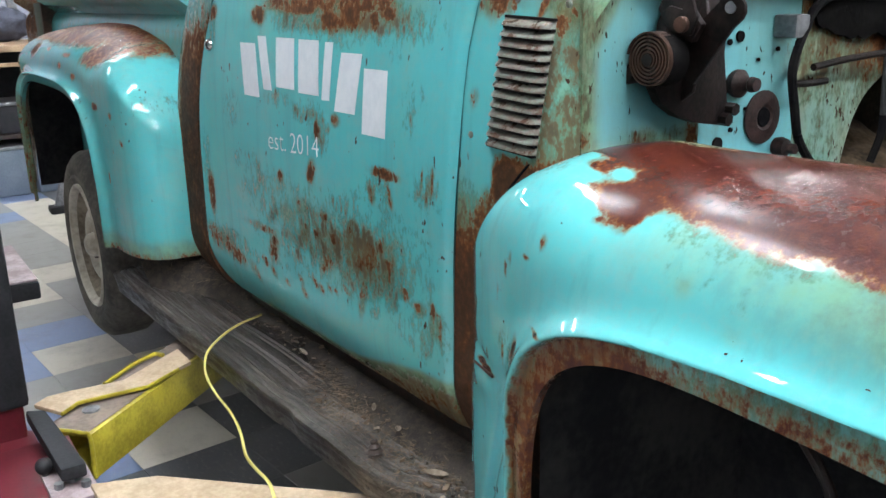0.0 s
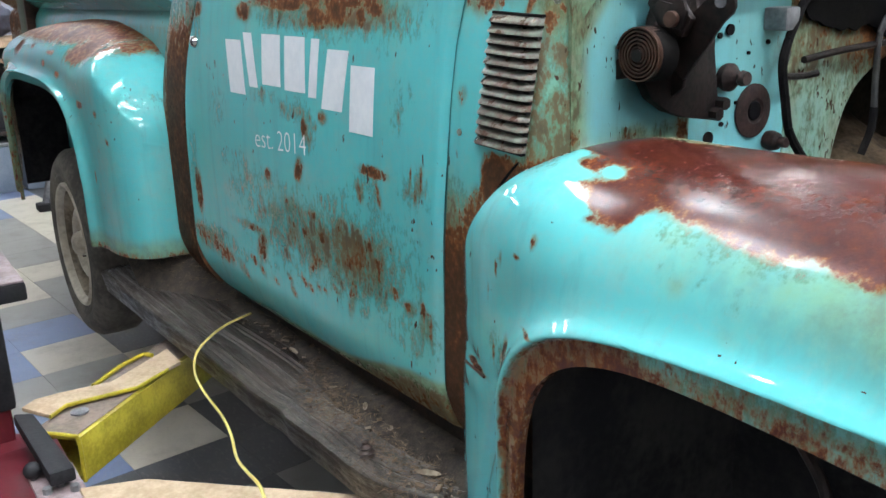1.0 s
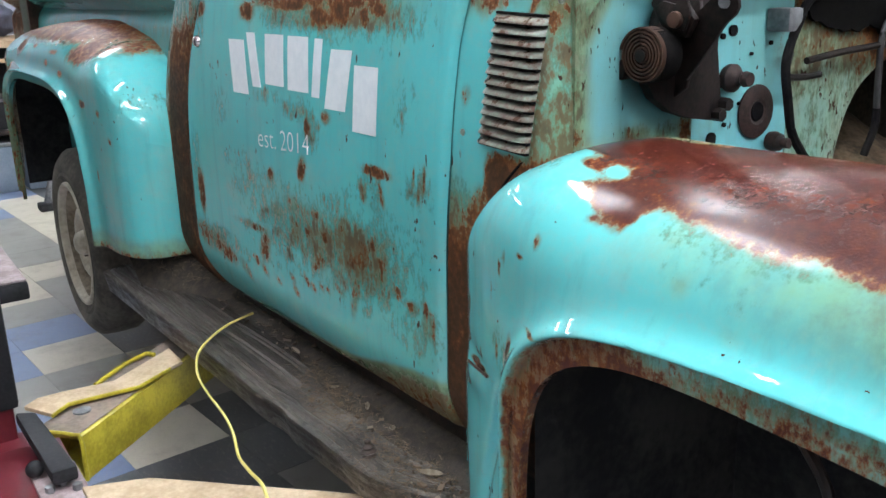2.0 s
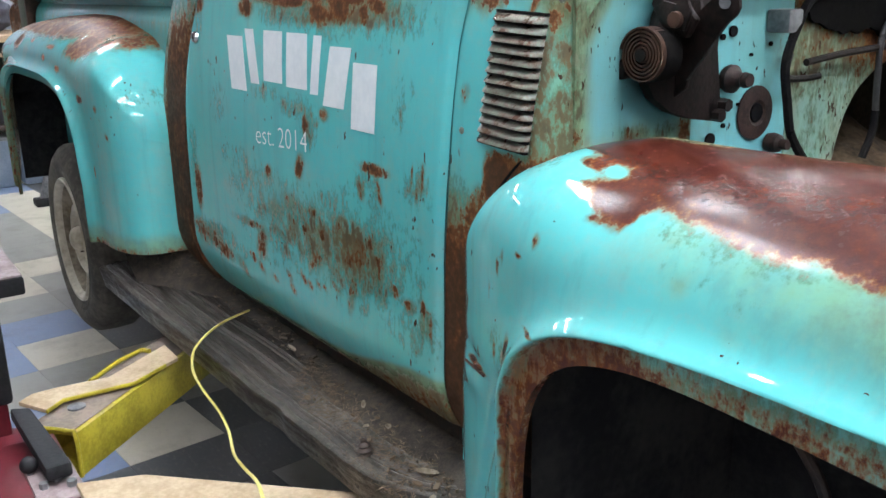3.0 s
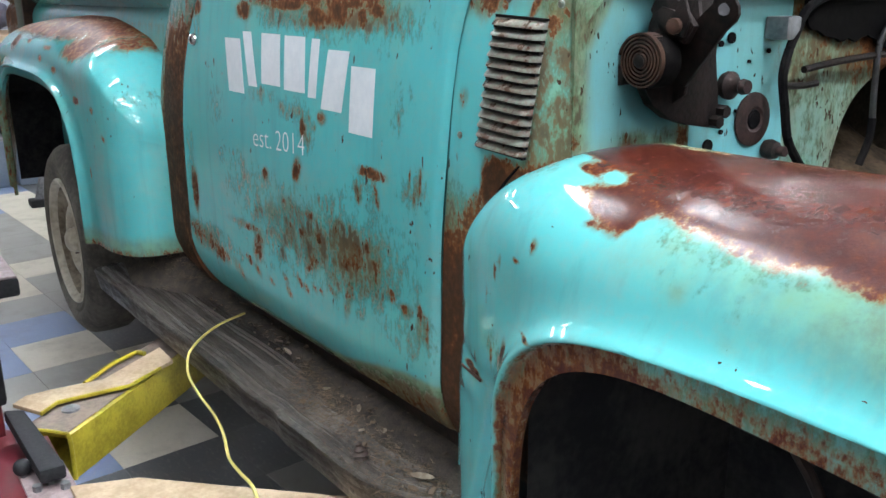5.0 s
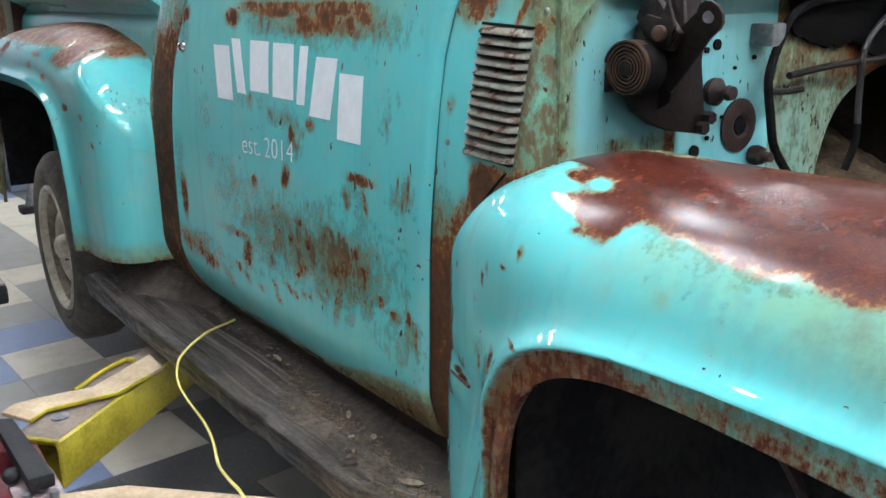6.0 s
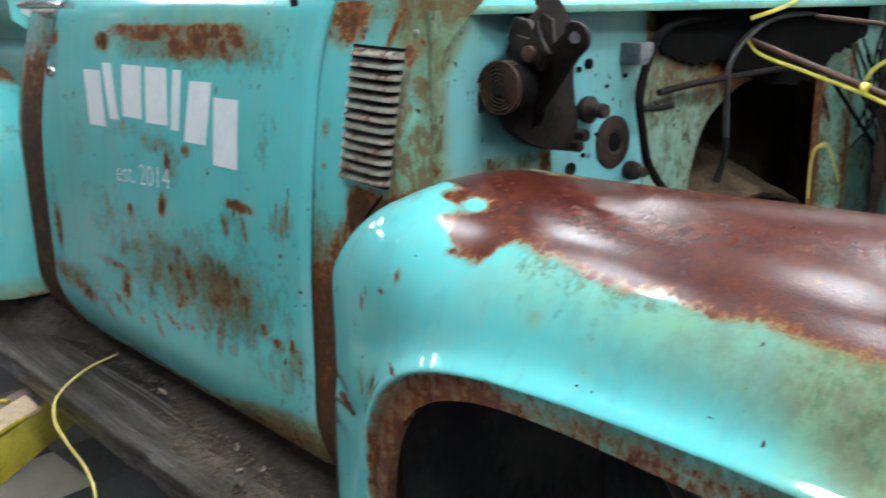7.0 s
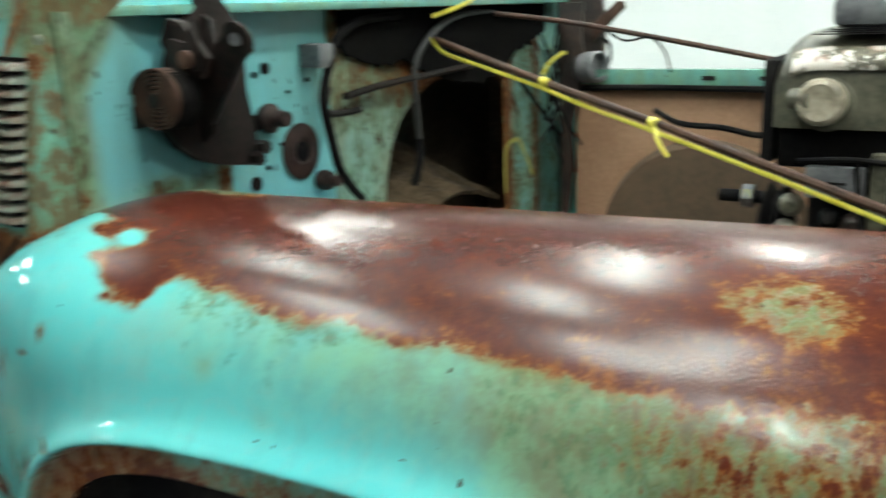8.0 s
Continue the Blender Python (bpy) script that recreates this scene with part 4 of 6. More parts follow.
# ---- wheel ----
def wheel(cx, yo, cz, R):
    w = part("wheel", rod(bmesh.new(), (cx, yo + 0.10, cz), (cx, yo + 0.16, cz), 0.07), DARKRUST, truck, "dusty tyre on a cream painted steel rim")
    a, b = (cx, yo, cz), (cx, yo + 1, cz)
    prof = [(0.045, 0.215), (0.020, 0.222), (0.008, 0.240), (0.004, 0.252), (0.008, 0.262), (0.004, 0.272), (0.002, 0.290), (0.010, 0.312),
            (0.028, R - 0.010), (0.045, R), (0.075, R + 0.002), (0.10, R + 0.003), (0.125, R + 0.002), (0.155, R), (0.175, R - 0.012), (0.195, 0.30), (0.19, 0.23)]
    part("tyre", lathe(bmesh.new(), a, b, prof, 56, False), RUBBER, w, "dusty black tyre with a worn pale ring")
    prof = [(0.040, 0.228), (0.010, 0.228), (0.004, 0.222), (0.006, 0.214), (0.024, 0.209), (0.030, 0.204)]
    part("rim", lathe(bmesh.new(), a, b, prof, 56, False), RIM, w, "dirty cream rim edge")
    # brown of the well stands for dirt and shade together
    prof = [(0.030, 0.2045), (0.044, 0.198), (0.050, 0.190), (0.078, 0.184), (0.094, 0.178), (0.096, 0.165)]
    part("rim_well", lathe(bmesh.new(), a, b, prof, 56, False), RIMBROWN, w, "brown well of the rim, dirt and shade in its colour")
    prof = [(0.093, 0.1775), (0.084, 0.166), (0.060, 0.146), (0.042, 0.128), (0.036, 0.114), (0.038, 0.104), (0.052, 0.092), (0.060, 0.084), (0.062, 0.070), (0.062, 0.0)]
    part("wheel_disc", lathe(bmesh.new(), a, b, prof, 56), RIM, w, "cream dished wheel centre")
    part("hub", lathe(bmesh.new(), (cx, yo + 0.064, cz), (cx, yo - 1, cz), [(0, 0.048), (0.030, 0.045), (0.048, 0.036), (0.056, 0.022), (0.058, 0.0)], 24), RIM, w)
    for i in range(5):
        t = 2 * math.pi * i / 5 + 0.3
        p = (cx + 0.068 * math.cos(t), yo + 0.064, cz + 0.068 * math.sin(t))
        part("wheel_nut", rod(bmesh.new(), p, (p[0], p[1] - 0.02, p[2]), 0.010, seg=6), RUST, w)
    for i in range(8):
        t = 2 * math.pi * i / 8
        p = Vector((cx + 0.152 * math.cos(t), yo + 0.064, cz + 0.152 * math.sin(t)))
        part("rim_slot", boxed((-0.008, -0.006, -0.022), (0.008, 0.004, 0.022), 0.003, Matrix.Translation(p) @ Matrix.Rotation(-t, 4, "Y")), BLACK, w)


wheel(-2.75, 1.30, 0.49, 0.345)


# ---- running board ----
def running_board():
    xs = np.concatenate([np.linspace(-2.16, -0.72, 150), np.linspace(-0.71, -0.42, 40)])
    lines = (0.034, 0.045, 0.080, 0.091, 0.126, 0.137)
    inner = np.unique(np.concatenate([np.linspace(0.012, 0.335, 60), np.linspace(0.028, 0.145, 90)]))

    def outer(x):
        yo = 1.262 + 0.053 * (x + 2.16) / 1.5 + 0.012 * math.exp(-((x + 0.98) / 0.06) ** 2) + 0.03 * max(0.0, (-2.135 - x) / 0.025) ** 2
        if x > -0.66:
            yo += 0.22 * (1 - math.sqrt(max(0.0, 1 - min((x + 0.66) / 0.26, 1) ** 2)))
        return yo + 0.002 * noise.noise(Vector((x * 6, 2, 0)))

    P, off = [], []
    for x in xs:
        yo = outer(x)
        chew = 0.0025 * noise.noise(Vector((x * 30, 5, 0))) + 0.0015 * noise.noise(Vector((x * 90, 1, 0)))
        sag = -0.010 * math.exp(-((x + 1.0) / 0.10) ** 2)
        row, o = [(x, yo + 0.03, 0.488), (x, yo + 0.010, 0.490)], [0, 0]
        for a in np.linspace(0, math.pi / 2, 12):
            row.append((x, yo + 0.012 * (1 - math.sin(a * 0.9 + 0.1)) + chew, 0.494 + 0.050 * math.sin(a) ** 0.8))
            o.append(0.004 + 0.006 * a)
        for d in inner:
            ridge = max(max(0.0, 1 - abs(d - c) / 0.0032) for c in lines)
            groove = max(0.0, 1 - abs(d - 0.019) / 0.004)
            z = 0.5455 + 0.0045 * ridge - 0.006 * groove - 0.004 * d + 0.0018 * noise.noise(Vector((x * 12, d * 60, 0))) + 0.004 * noise.noise(Vector((x * 3, d * 9, 4)))
            row.append((x, yo + d, z))
            o.append(d)
        P.append([(a, b, c + sag) for a, b, c in row])
        off.append(o)
    ob = sheet("running_board", np.array(P)[::-1], BOARD, truck, "weathered running board with worn rubber ribs, covered in litter", 0.004)
    edge = np.array([outer(x) for x in xs])

    def wear(x, y, z):
        d = y - np.interp(x, xs, edge)
        w = 1.3 * np.exp(-((d - 0.010) / 0.006) ** 2) + 0.35 + 0.60 * sm(x, -1.25, -0.8) * np.exp(-((d - 0.075) / 0.05) ** 2)
        for c in lines:
            w = w + 0.55 * np.exp(-((d - c) / 0.0022) ** 2)
        return w * (1 - 0.6 * sm(d, 0.12, 0.2))

    paint_on(ob, wear=wear)
    part("board_underside", boxed((-2.14, 1.33, 0.475), (-0.70, 1.58, 0.515), 0.006), DARKRUST, truck)
    return ob


running_board()
part("frame_rail", boxed((-4.2, 1.86, 0.44), (1.0, 1.93, 0.60), 0.01), DARKRUST, truck)
part("frame_rail", boxed((-4.2, 2.73, 0.44), (1.0, 2.80, 0.60), 0.01), DARKRUST, truck)

# ---- load bed side, above the rear fender ----
xs = np.linspace(-4.3, -1.80, 60)[:, None]
t = np.linspace(0, 1, 40)[None, :]
z = 0.75 + 0.66 * t
y = 1.50 - 0.05 * np.exp(-((z - 1.385) / 0.03) ** 2) + 0.03 * np.exp(-((z - 1.31) / 0.03) ** 2)
ob = sheet("bed_side", np.stack(np.broadcast_arrays(-xs[::-1] * -1, y, z), -1), TURQUOISE, truck, "turquoise load bed side panel", 0.03)
paint_on(ob, lambda x, y, z: 0.55 * sm(-x, 3.68, 3.72) + 0.3 * sm(1.28 - z, 0, 0.02) * sm(z, 1.2, 1.27), lambda x, y, z: 0.3 + 0 * x)
part("bed_post", boxed((-3.86, 1.44, 0.9), (-3.70, 1.50, 1.5), 0.008), plain("mossy_dark_paint", (0.016, 0.022, 0.012), (0.06, 0.085, 0.05), 0.6, 0.0, 24, 0.4), truck, "dark mossy bed end post")
part("post_edge", boxed((-3.70, 1.437, 0.9), (-3.672, 1.50, 1.5), 0.004), RUST, truck, "rusty edge strip")
part("bed_floor", boxed((-4.30, 1.52, 0.70), (-1.88, 3.14, 0.74), 0.004), WOOD, truck, "wooden load bed floor")
part("far_bed_side", boxed((-4.30, 3.14, 0.70), (-1.88, 3.18, 1.41), 0.01), TURQUOISE, truck)
part("tailgate", boxed((-4.34, 1.52, 0.72), (-4.30, 3.14, 1.30), 0.01), TURQUOISE, truck)
part("cab_back", boxed((-1.84, 1.50, 0.6), (-1.80, 3.16, 1.95), 0.01), TURQUOISE, truck)

# ---- cowl, firewall ----
FX = -0.37


def firewall():
    # outer part, bowed back from the cowl edge
    y = np.linspace(1.487, 1.80, 50)[:, None]
    z = np.linspace(0.60, 1.36, 60)[None, :]
    x = -0.292 - 0.068 * sm(y, 1.48, 1.70) + 0 * z
    ob = sheet("firewall_outer", np.stack(np.broadcast_arrays(x, y, z), -1), PALE, truck, "pale turquoise outer firewall", 0.006)
    paint_on(ob, lambda x, y, z: 0.12 * sm(1.505 - y, -0.012, 0.005) + 0.40 * blob(y, z, 1.66, 1.132, 0.05, 0.014) + 0.35 * blob(y, z, 1.495, 1.145, 0.02, 0.02)
             + 0.6 * blob(y, z, 1.785, 1.12, 0.015, 0.04),
             lambda x, y, z: 1.1 * sm(1.525 - y + 0.9 * np.clip(z - 1.27, 0, 1), -0.02, 0.03) + 0.8 * sm(1.14 - z, -0.03, 0.03) + 0.18 + 0.3 * sm(z, 1.30, 1.34),
             bleed=lambda x, y, z: 0.55 * sm(1.512 - y + 0.9 * np.clip(z - 1.27, 0, 1), -0.02, 0.02) + 0.5 * sm(1.145 - z, -0.02, 0.02) * sm(y, 1.56, 1.62) - 0.04)
    # inner panel
    y = np.linspace(1.795, 2.066, 40)[:, None]
    x = FX - 0.002 + 0 * y * z
    ob = sheet("firewall_panel", np.stack(np.broadcast_arrays(x, y, z), -1), PALE, truck, "pale blue firewall panel with holes", 0.004)
    paint_on(ob, lambda x, y, z: 0.33 * blob(y, z, 2.03, 1.25, 0.03, 0.06) + 0.25 * blob(y, z, 1.87, 1.12, 0.05, 0.05), lambda x, y, z: 0.25 * sm(y, 2.0, 2.06))
    inner = ob
    # worn middle with the dark tunnel opening cut out
    cy, cz, G = 2.53, 0.80, []
    for a in np.linspace(math.pi, 0, 90):
        c, q = math.cos(a), math.sin(a)
        inner_r = 1 / ((abs(c) / 0.32) ** 3 + (abs(q) / 0.41) ** 3) ** (1 / 3)
        outer_r = min((0.468 if c < 0 else 0.17) / max(abs(c), 1e-6), 0.56 / max(q, 1e-6))
        outer_r = max(outer_r, inner_r + 0.004)
        G.append([(FX + 0.003 + 0.004 * math.sin((cy + r * c) * 30) - 0.012 * math.exp(-((r - inner_r) / 0.008) ** 2), cy + r * c, cz + r * q)
                  for r in np.linspace(inner_r, outer_r, 40)])
    ob = sheet("firewall_worn_panel", np.array(G), TAN, truck, "worn tan and turquoise firewall with a dark tunnel opening", 0.003)
    # rust and runs thicken upwards, to blend into the black plate
    paint_on(ob, lambda x, y, z: 0.16 * sm(z, 1.0, 1.15) + 0.10 + 0.16 * sm(z, 1.19, 1.27) + 0.6 * sm(y, 2.64, 2.68) + 0.4 * sm(y, 2.22, 2.34) * sm(z, 1.12, 1.2), lambda x, y, z: 0.6 + 0 * x, bleed=lambda x, y, z: 0.44 + 0.3 * sm(z, 1.14, 1.22))
    # far panel
    y = np.linspace(2.70, 3.16, 40)[:, None]
    x = FX + 0.0 * y * z + 0.01 * np.sin(y * 40)
    ob = sheet("firewall_far", np.stack(np.broadcast_arrays(x, y, z), -1), PALE, truck, "turquoise far firewall, streaked with rust", 0.004)
    # rust all over also makes this far panel darker, with two stronger stripes
    paint_on(ob, lambda x, y, z: 0.42 * np.exp(-((y - 2.73) / 0.05) ** 2) + 0.40 * np.exp(-((y - 2.89) / 0.03) ** 2) + 0.28, lambda x, y, z: 0.7 + 0 * x,
             bleed=lambda x, y, z: 0.35 + 0.5 * np.exp(-((y - 2.73) / 0.06) ** 2) + 0.4 * np.exp(-((y - 2.89) / 0.04) ** 2))
    # black plate under the cowl, its colour standing for grime and shade
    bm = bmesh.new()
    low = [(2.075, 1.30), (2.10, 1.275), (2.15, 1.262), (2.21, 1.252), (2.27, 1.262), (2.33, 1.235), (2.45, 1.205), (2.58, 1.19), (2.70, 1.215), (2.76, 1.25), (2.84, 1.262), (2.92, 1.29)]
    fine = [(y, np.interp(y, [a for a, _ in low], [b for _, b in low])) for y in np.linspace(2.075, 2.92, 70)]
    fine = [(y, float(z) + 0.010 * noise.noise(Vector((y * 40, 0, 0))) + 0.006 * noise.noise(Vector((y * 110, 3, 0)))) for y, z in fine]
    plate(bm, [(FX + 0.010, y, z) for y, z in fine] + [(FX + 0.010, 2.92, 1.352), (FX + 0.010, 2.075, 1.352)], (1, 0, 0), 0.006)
    part("cowl_shade_plate", bm, SHADEBLACK, truck, "black plate standing for the grimy, shaded recess under the cowl")
    # dark sheets added behind the opening stand for the unlit cab
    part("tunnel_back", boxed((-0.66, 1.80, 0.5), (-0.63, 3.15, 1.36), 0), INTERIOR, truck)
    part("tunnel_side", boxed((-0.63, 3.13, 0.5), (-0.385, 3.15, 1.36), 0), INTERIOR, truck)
    xs, ys = np.linspace(-0.628, -0.388, 24), np.linspace(2.20, 2.72, 46)
    P = [[(x, y, 1.06 - 1.3 * (y - 2.52) ** 2 - 0.45 * (x + 0.63) + 0.014 * noise.noise(Vector((x * 14, y * 14, 2))) + 0.005 * noise.noise(Vector((x * 50, y * 50, 5)))) for y in ys] for x in xs]
    sheet("tunnel_cover", np.array(P), plain("dusty_brown_tunnel", (0.016, 0.011, 0.007), (0.075, 0.052, 0.033), 0.85, 0.0, 14, 0.6, 90, 0.1), truck, "dusty brown transmission tunnel", 0.01)
    # fittings on the inner panel
    def disc(name, y, z, prof, mat, label=""):
        part(name, lathe(bmesh.new(), (FX, y, z), (1, y, z), prof, 24), mat, inner, label)

    disc("grommet", 1.972, 1.132, [(0, 0.046), (0.003, 0.046), (0.006, 0.040), (0.007, 0.022), (0.004, 0.018), (0.004, 0.0)], GROMMET, "brown rubber grommet")
    disc("grommet_core", 1.972, 1.132, [(0.004, 0.017), (0.0065, 0.015), (0.0065, 0.0)], BLACK)
    disc("heater_stub", 1.893, 1.195, [(0, 0.020), (0.006, 0.023), (0.014, 0.023), (0.020, 0.015), (0.032, 0.010), (0.036, 0.013), (0.046, 0.011), (0.046, 0)], GROMMET, "rusty pipe stub")
    disc("hole", 1.866, 1.190, [(0, 0.013), (0.004, 0.013), (0.0042, 0)], BLACK)
    disc("hole", 1.859, 1.098, [(0, 0.011), (0.004, 0.011), (0.0042, 0)], BLACK)
    disc("pipe_stub", 2.018, 1.076, [(0, 0.016), (0.010, 0.018), (0.022, 0.015), (0.026, 0.009), (0.040, 0.009), (0.040, 0)], GROMMET, "rusty pipe stub")
    for y, z, r in ((1.845, 1.235, 0.004), (1.875, 1.262, 0.005), (1.90, 1.270, 0.009), (1.925, 1.15, 0.003), (1.89, 1.118, 0.004), (1.95, 1.23, 0.003), (2.0, 1.245, 0.004)):
        disc("hole", y, z, [(0, r), (0.004, r), (0.0042, 0)], BLACK)
    part("connector_block", boxed((FX, 1.985, 1.264), (FX + 0.045, 2.022, 1.302), 0.005), GREYMETAL, inner, "grey metal connector block")
    part("bracket", tube(bmesh.new(), [(FX + 0.01, 2.045, 1.225), (FX + 0.03, 2.01, 1.21), (FX + 0.03, 2.01, 1.19), (FX + 0.03, 2.06, 1.185), (FX + 0.04, 2.09, 1.188)], 0.006), HINGE, inner)
    # cowl lip and top
    lip = part("cowl_lip", boxed((-0.372, 1.55, 1.353), (-0.318, 3.12, 1.366), 0.004), TURQUOISE, truck)
    paint_on(lip, lambda x, y, z: 0.22 + 0 * x, lambda x, y, z: 0.8 + 0 * x)
    y = np.linspace(1.50, 3.18, 80)[:, None]
    t = np.linspace(0, 1, 26)[None, :]
    x = -0.322 - 0.30 * t ** 1.3
    z = 1.366 + 0.10 * np.sin(t * math.pi / 2) ** 0.8 - 0.05 * np.clip(1.58 - y, 0, 1) / 0.08 * t ** 0
    ob = sheet("cowl_top", np.stack(np.broadcast_arrays(x, y, z), -1), TURQUOISE, truck, "turquoise cowl panel below the windscreen", 0.01)
    paint_on(ob, lambda x, y, z: 0.4 * sm(1.62 - y, 0, 0.1), lambda x, y, z: 0.35 + 0.3 * sm(1.7 - y, 0, 0.15))


firewall()


# ---- hood hinge with its coil spring ----
def hinge():
    y = 1.66
    h = part("hood_hinge", plate(bmesh.new(), [(-0.335, 1.725, 1.44), (-0.335, 1.718, 1.362), (-0.335, 1.685, 1.335), (-0.335, 1.668, 1.30), (-0.335, 1.648, 1.21), (-0.335, 1.665, 1.185), (-0.335, 1.70, 1.163), (-0.335, 1.74, 1.150), (-0.335, 1.80, 1.140), (-0.335, 1.818, 1.148),
                                               (-0.335, 1.80, 1.25), (-0.335, 1.802, 1.30), (-0.335, 1.79, 1.345), (-0.335, 1.768, 1.37), (-0.335, 1.765, 1.44)], (1, 0, 0), 0.02, 0.004), HINGE, truck, "rusty black hood hinge with a flat coil spring")
    # the bracket standing forward
    part("hinge_bracket", plate(bmesh.new(), [(-0.34, 1.735, 1.36), (-0.285, 1.71, 1.345), (-0.268, 1.70, 1.30), (-0.29, 1.70, 1.20), (-0.34, 1.71, 1.17)], (0, 1, 0), 0.008, 0.003), HINGE, h)
    c = Vector((-0.296, 1.624, 1.252))
    ax = Vector((0.06, -0.998, 0)).normalized()
    m, _ = aim(c, c + ax)
    # spiral of flat spring steel
    pts = []
    for i in range(220):
        a = i / 220 * 2 * math.pi * 6.5
        r = 0.005 + 0.034 * i / 220
        pts.append((a, r))
    bm = bmesh.new()
    rings = []
    for a, r in pts:
        p = []
        for dr, dh in ((-0.0012, -0.012), (0.0012, -0.012), (0.0012, 0.012), (-0.0012, 0.012)):
            p.append(bm.verts.new(m @ Vector(((r + dr) * math.cos(a), (r + dr) * math.sin(a), dh))))
        rings.append(p)
    for p, q in zip(rings, rings[1:]):
        for i in range(4):
            j = (i + 1) % 4
            bm.faces.new((p[i], p[j], q[j], q[i]))
    bm.faces.new(rings[0])
    bm.faces.new(rings[-1])
    part("coil_spring", bm, RUST, h, "flat brown coil spring")
    part("spring_pin", rod(bmesh.new(), c - ax * 0.05, c + ax * 0.015, 0.009), HINGE, h)
    # added black disc gives the gaps between the coils their shade
    part("spring_back", rod(bmesh.new(), c - ax * 0.03, c + ax * 0.004, 0.0385, seg=32), BLACK, h)
    part("spring_hook", rod(bmesh.new(), c + Vector((-0.046, 0.0, -0.022)) - ax * 0.02, c + Vector((-0.046, 0, -0.022)) + ax * 0.012, 0.015, seg=16, bevel=0.003), HINGE, h)
    # lever with a round eye
    tip = Vector((-0.198, 1.668, 1.322))
    root = Vector((-0.30, 1.69, 1.235))
    d = (tip - root).normalized()
    n = Vector((0.25, -0.968, 0)).normalized()
    up = d.cross(n).normalized()
    out = [root + up * 0.03, root - up * 0.03]
    out += [tip - up * 0.018 - d * 0.01]
    for i in range(7):
        a = -math.pi / 2 + math.pi * i / 6
        out.append(tip + d * 0.022 * math.cos(a) + up * 0.022 * math.sin(a))
    out += [tip + up * 0.02 - d * 0.02]
    part("hinge_lever", plate(bmesh.new(), out, n, 0.010, 0.002), HINGE, h, "rusty lever with an eye")
    part("lever_eye", rod(bmesh.new(), tip - n * 0.002, tip + n * 0.0125, 0.008, seg=16), GREYMETAL, h)
    # upper link and pivot
    part("hinge_link", plate(bmesh.new(), [(-0.30, 1.66, 1.35), (-0.275, 1.66, 1.345), (-0.258, 1.66, 1.325), (-0.235, 1.66, 1.30), (-0.25, 1.66, 1.275), (-0.29, 1.66, 1.285), (-0.315, 1.66, 1.32)], (0, -1, 0), 0.012, 0.003), HINGE, h)
    part("pivot", rod(bmesh.new(), (-0.262, 1.67, 1.30), (-0.257, 1.63, 1.30), 0.011, seg=16, bevel=0.002), RUST, h)
    part("cam", plate(bmesh.new(), [(-0.30, 1.645, 1.315), (-0.285, 1.645, 1.325), (-0.262, 1.645, 1.32), (-0.25, 1.645, 1.345), (-0.236, 1.645, 1.31), (-0.245, 1.645, 1.285), (-0.275, 1.645, 1.29)], (0, -1, 0), 0.006, 0.002), HINGE, h)
    # bolt heads low on the plate
    for y2, z2 in ((1.80, 1.150), (1.815, 1.165)):
        part("bolt", rod(bmesh.new(), (-0.335, y2, z2), (-0.300, y2, z2), 0.010, seg=6), HINGE, h)


hinge()
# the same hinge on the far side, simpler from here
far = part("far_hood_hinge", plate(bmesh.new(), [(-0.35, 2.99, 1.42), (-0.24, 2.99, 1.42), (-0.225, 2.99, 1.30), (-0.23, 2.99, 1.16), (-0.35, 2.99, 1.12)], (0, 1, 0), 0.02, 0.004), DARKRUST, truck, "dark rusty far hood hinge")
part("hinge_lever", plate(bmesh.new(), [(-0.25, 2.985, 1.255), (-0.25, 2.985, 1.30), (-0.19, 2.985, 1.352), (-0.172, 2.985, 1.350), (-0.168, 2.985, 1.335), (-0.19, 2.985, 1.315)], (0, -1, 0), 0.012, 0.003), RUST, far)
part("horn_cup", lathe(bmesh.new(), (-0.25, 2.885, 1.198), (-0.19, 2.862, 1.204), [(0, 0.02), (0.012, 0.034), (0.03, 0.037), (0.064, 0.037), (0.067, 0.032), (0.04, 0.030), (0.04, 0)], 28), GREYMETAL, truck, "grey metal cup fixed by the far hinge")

# ---- far inner fender ----
xs = np.linspace(-0.262, 1.1, 70)[:, None]
z = np.linspace(0.62, 1.158, 50)[None, :]
y = 2.90 + 0.06 * (z < 0) + 0 * xs * z
ob = sheet("inner_fender", np.stack(np.broadcast_arrays(xs, y, z), -1), APRON, truck, "brown dusty inner fender apron", 0.004)
ob = part("fender_flange", boxed((-0.28, 2.884, 1.160), (1.1, 2.93, 1.196), 0.003), TURQUOISE, truck, "turquoise fender flange with slots")
paint_on(ob, lambda x, y, z: 0.24 + 0.3 * np.exp(-((x + 0.06) / 0.03) ** 2), lambda x, y, z: 0.8 + 0 * x)
part("flange_slot", boxed((0.045, 2.880, 1.172), (0.075, 2.886, 1.182), 0), BLACK, ob)
part("flange_hole", rod(bmesh.new(), (0.175, 2.886, 1.177), (0.175, 2.880, 1.177), 0.005), BLACK, ob)
part("flange_hole", rod(bmesh.new(), (-0.21, 2.886, 1.177), (-0.21, 2.880, 1.177), 0.005), BLACK, ob)
part("rubber_seal", tube(bmesh.new(), [(-0.33, 2.885, 1.150), (-0.1, 2.882, 1.155), (0.2, 2.882, 1.153), (0.6, 2.882, 1.152), (1.1, 2.882, 1.15)], 0.007), BLACK, truck)
# hump in a darker brown than the apron, to carry its shading
bm = bmesh.new()
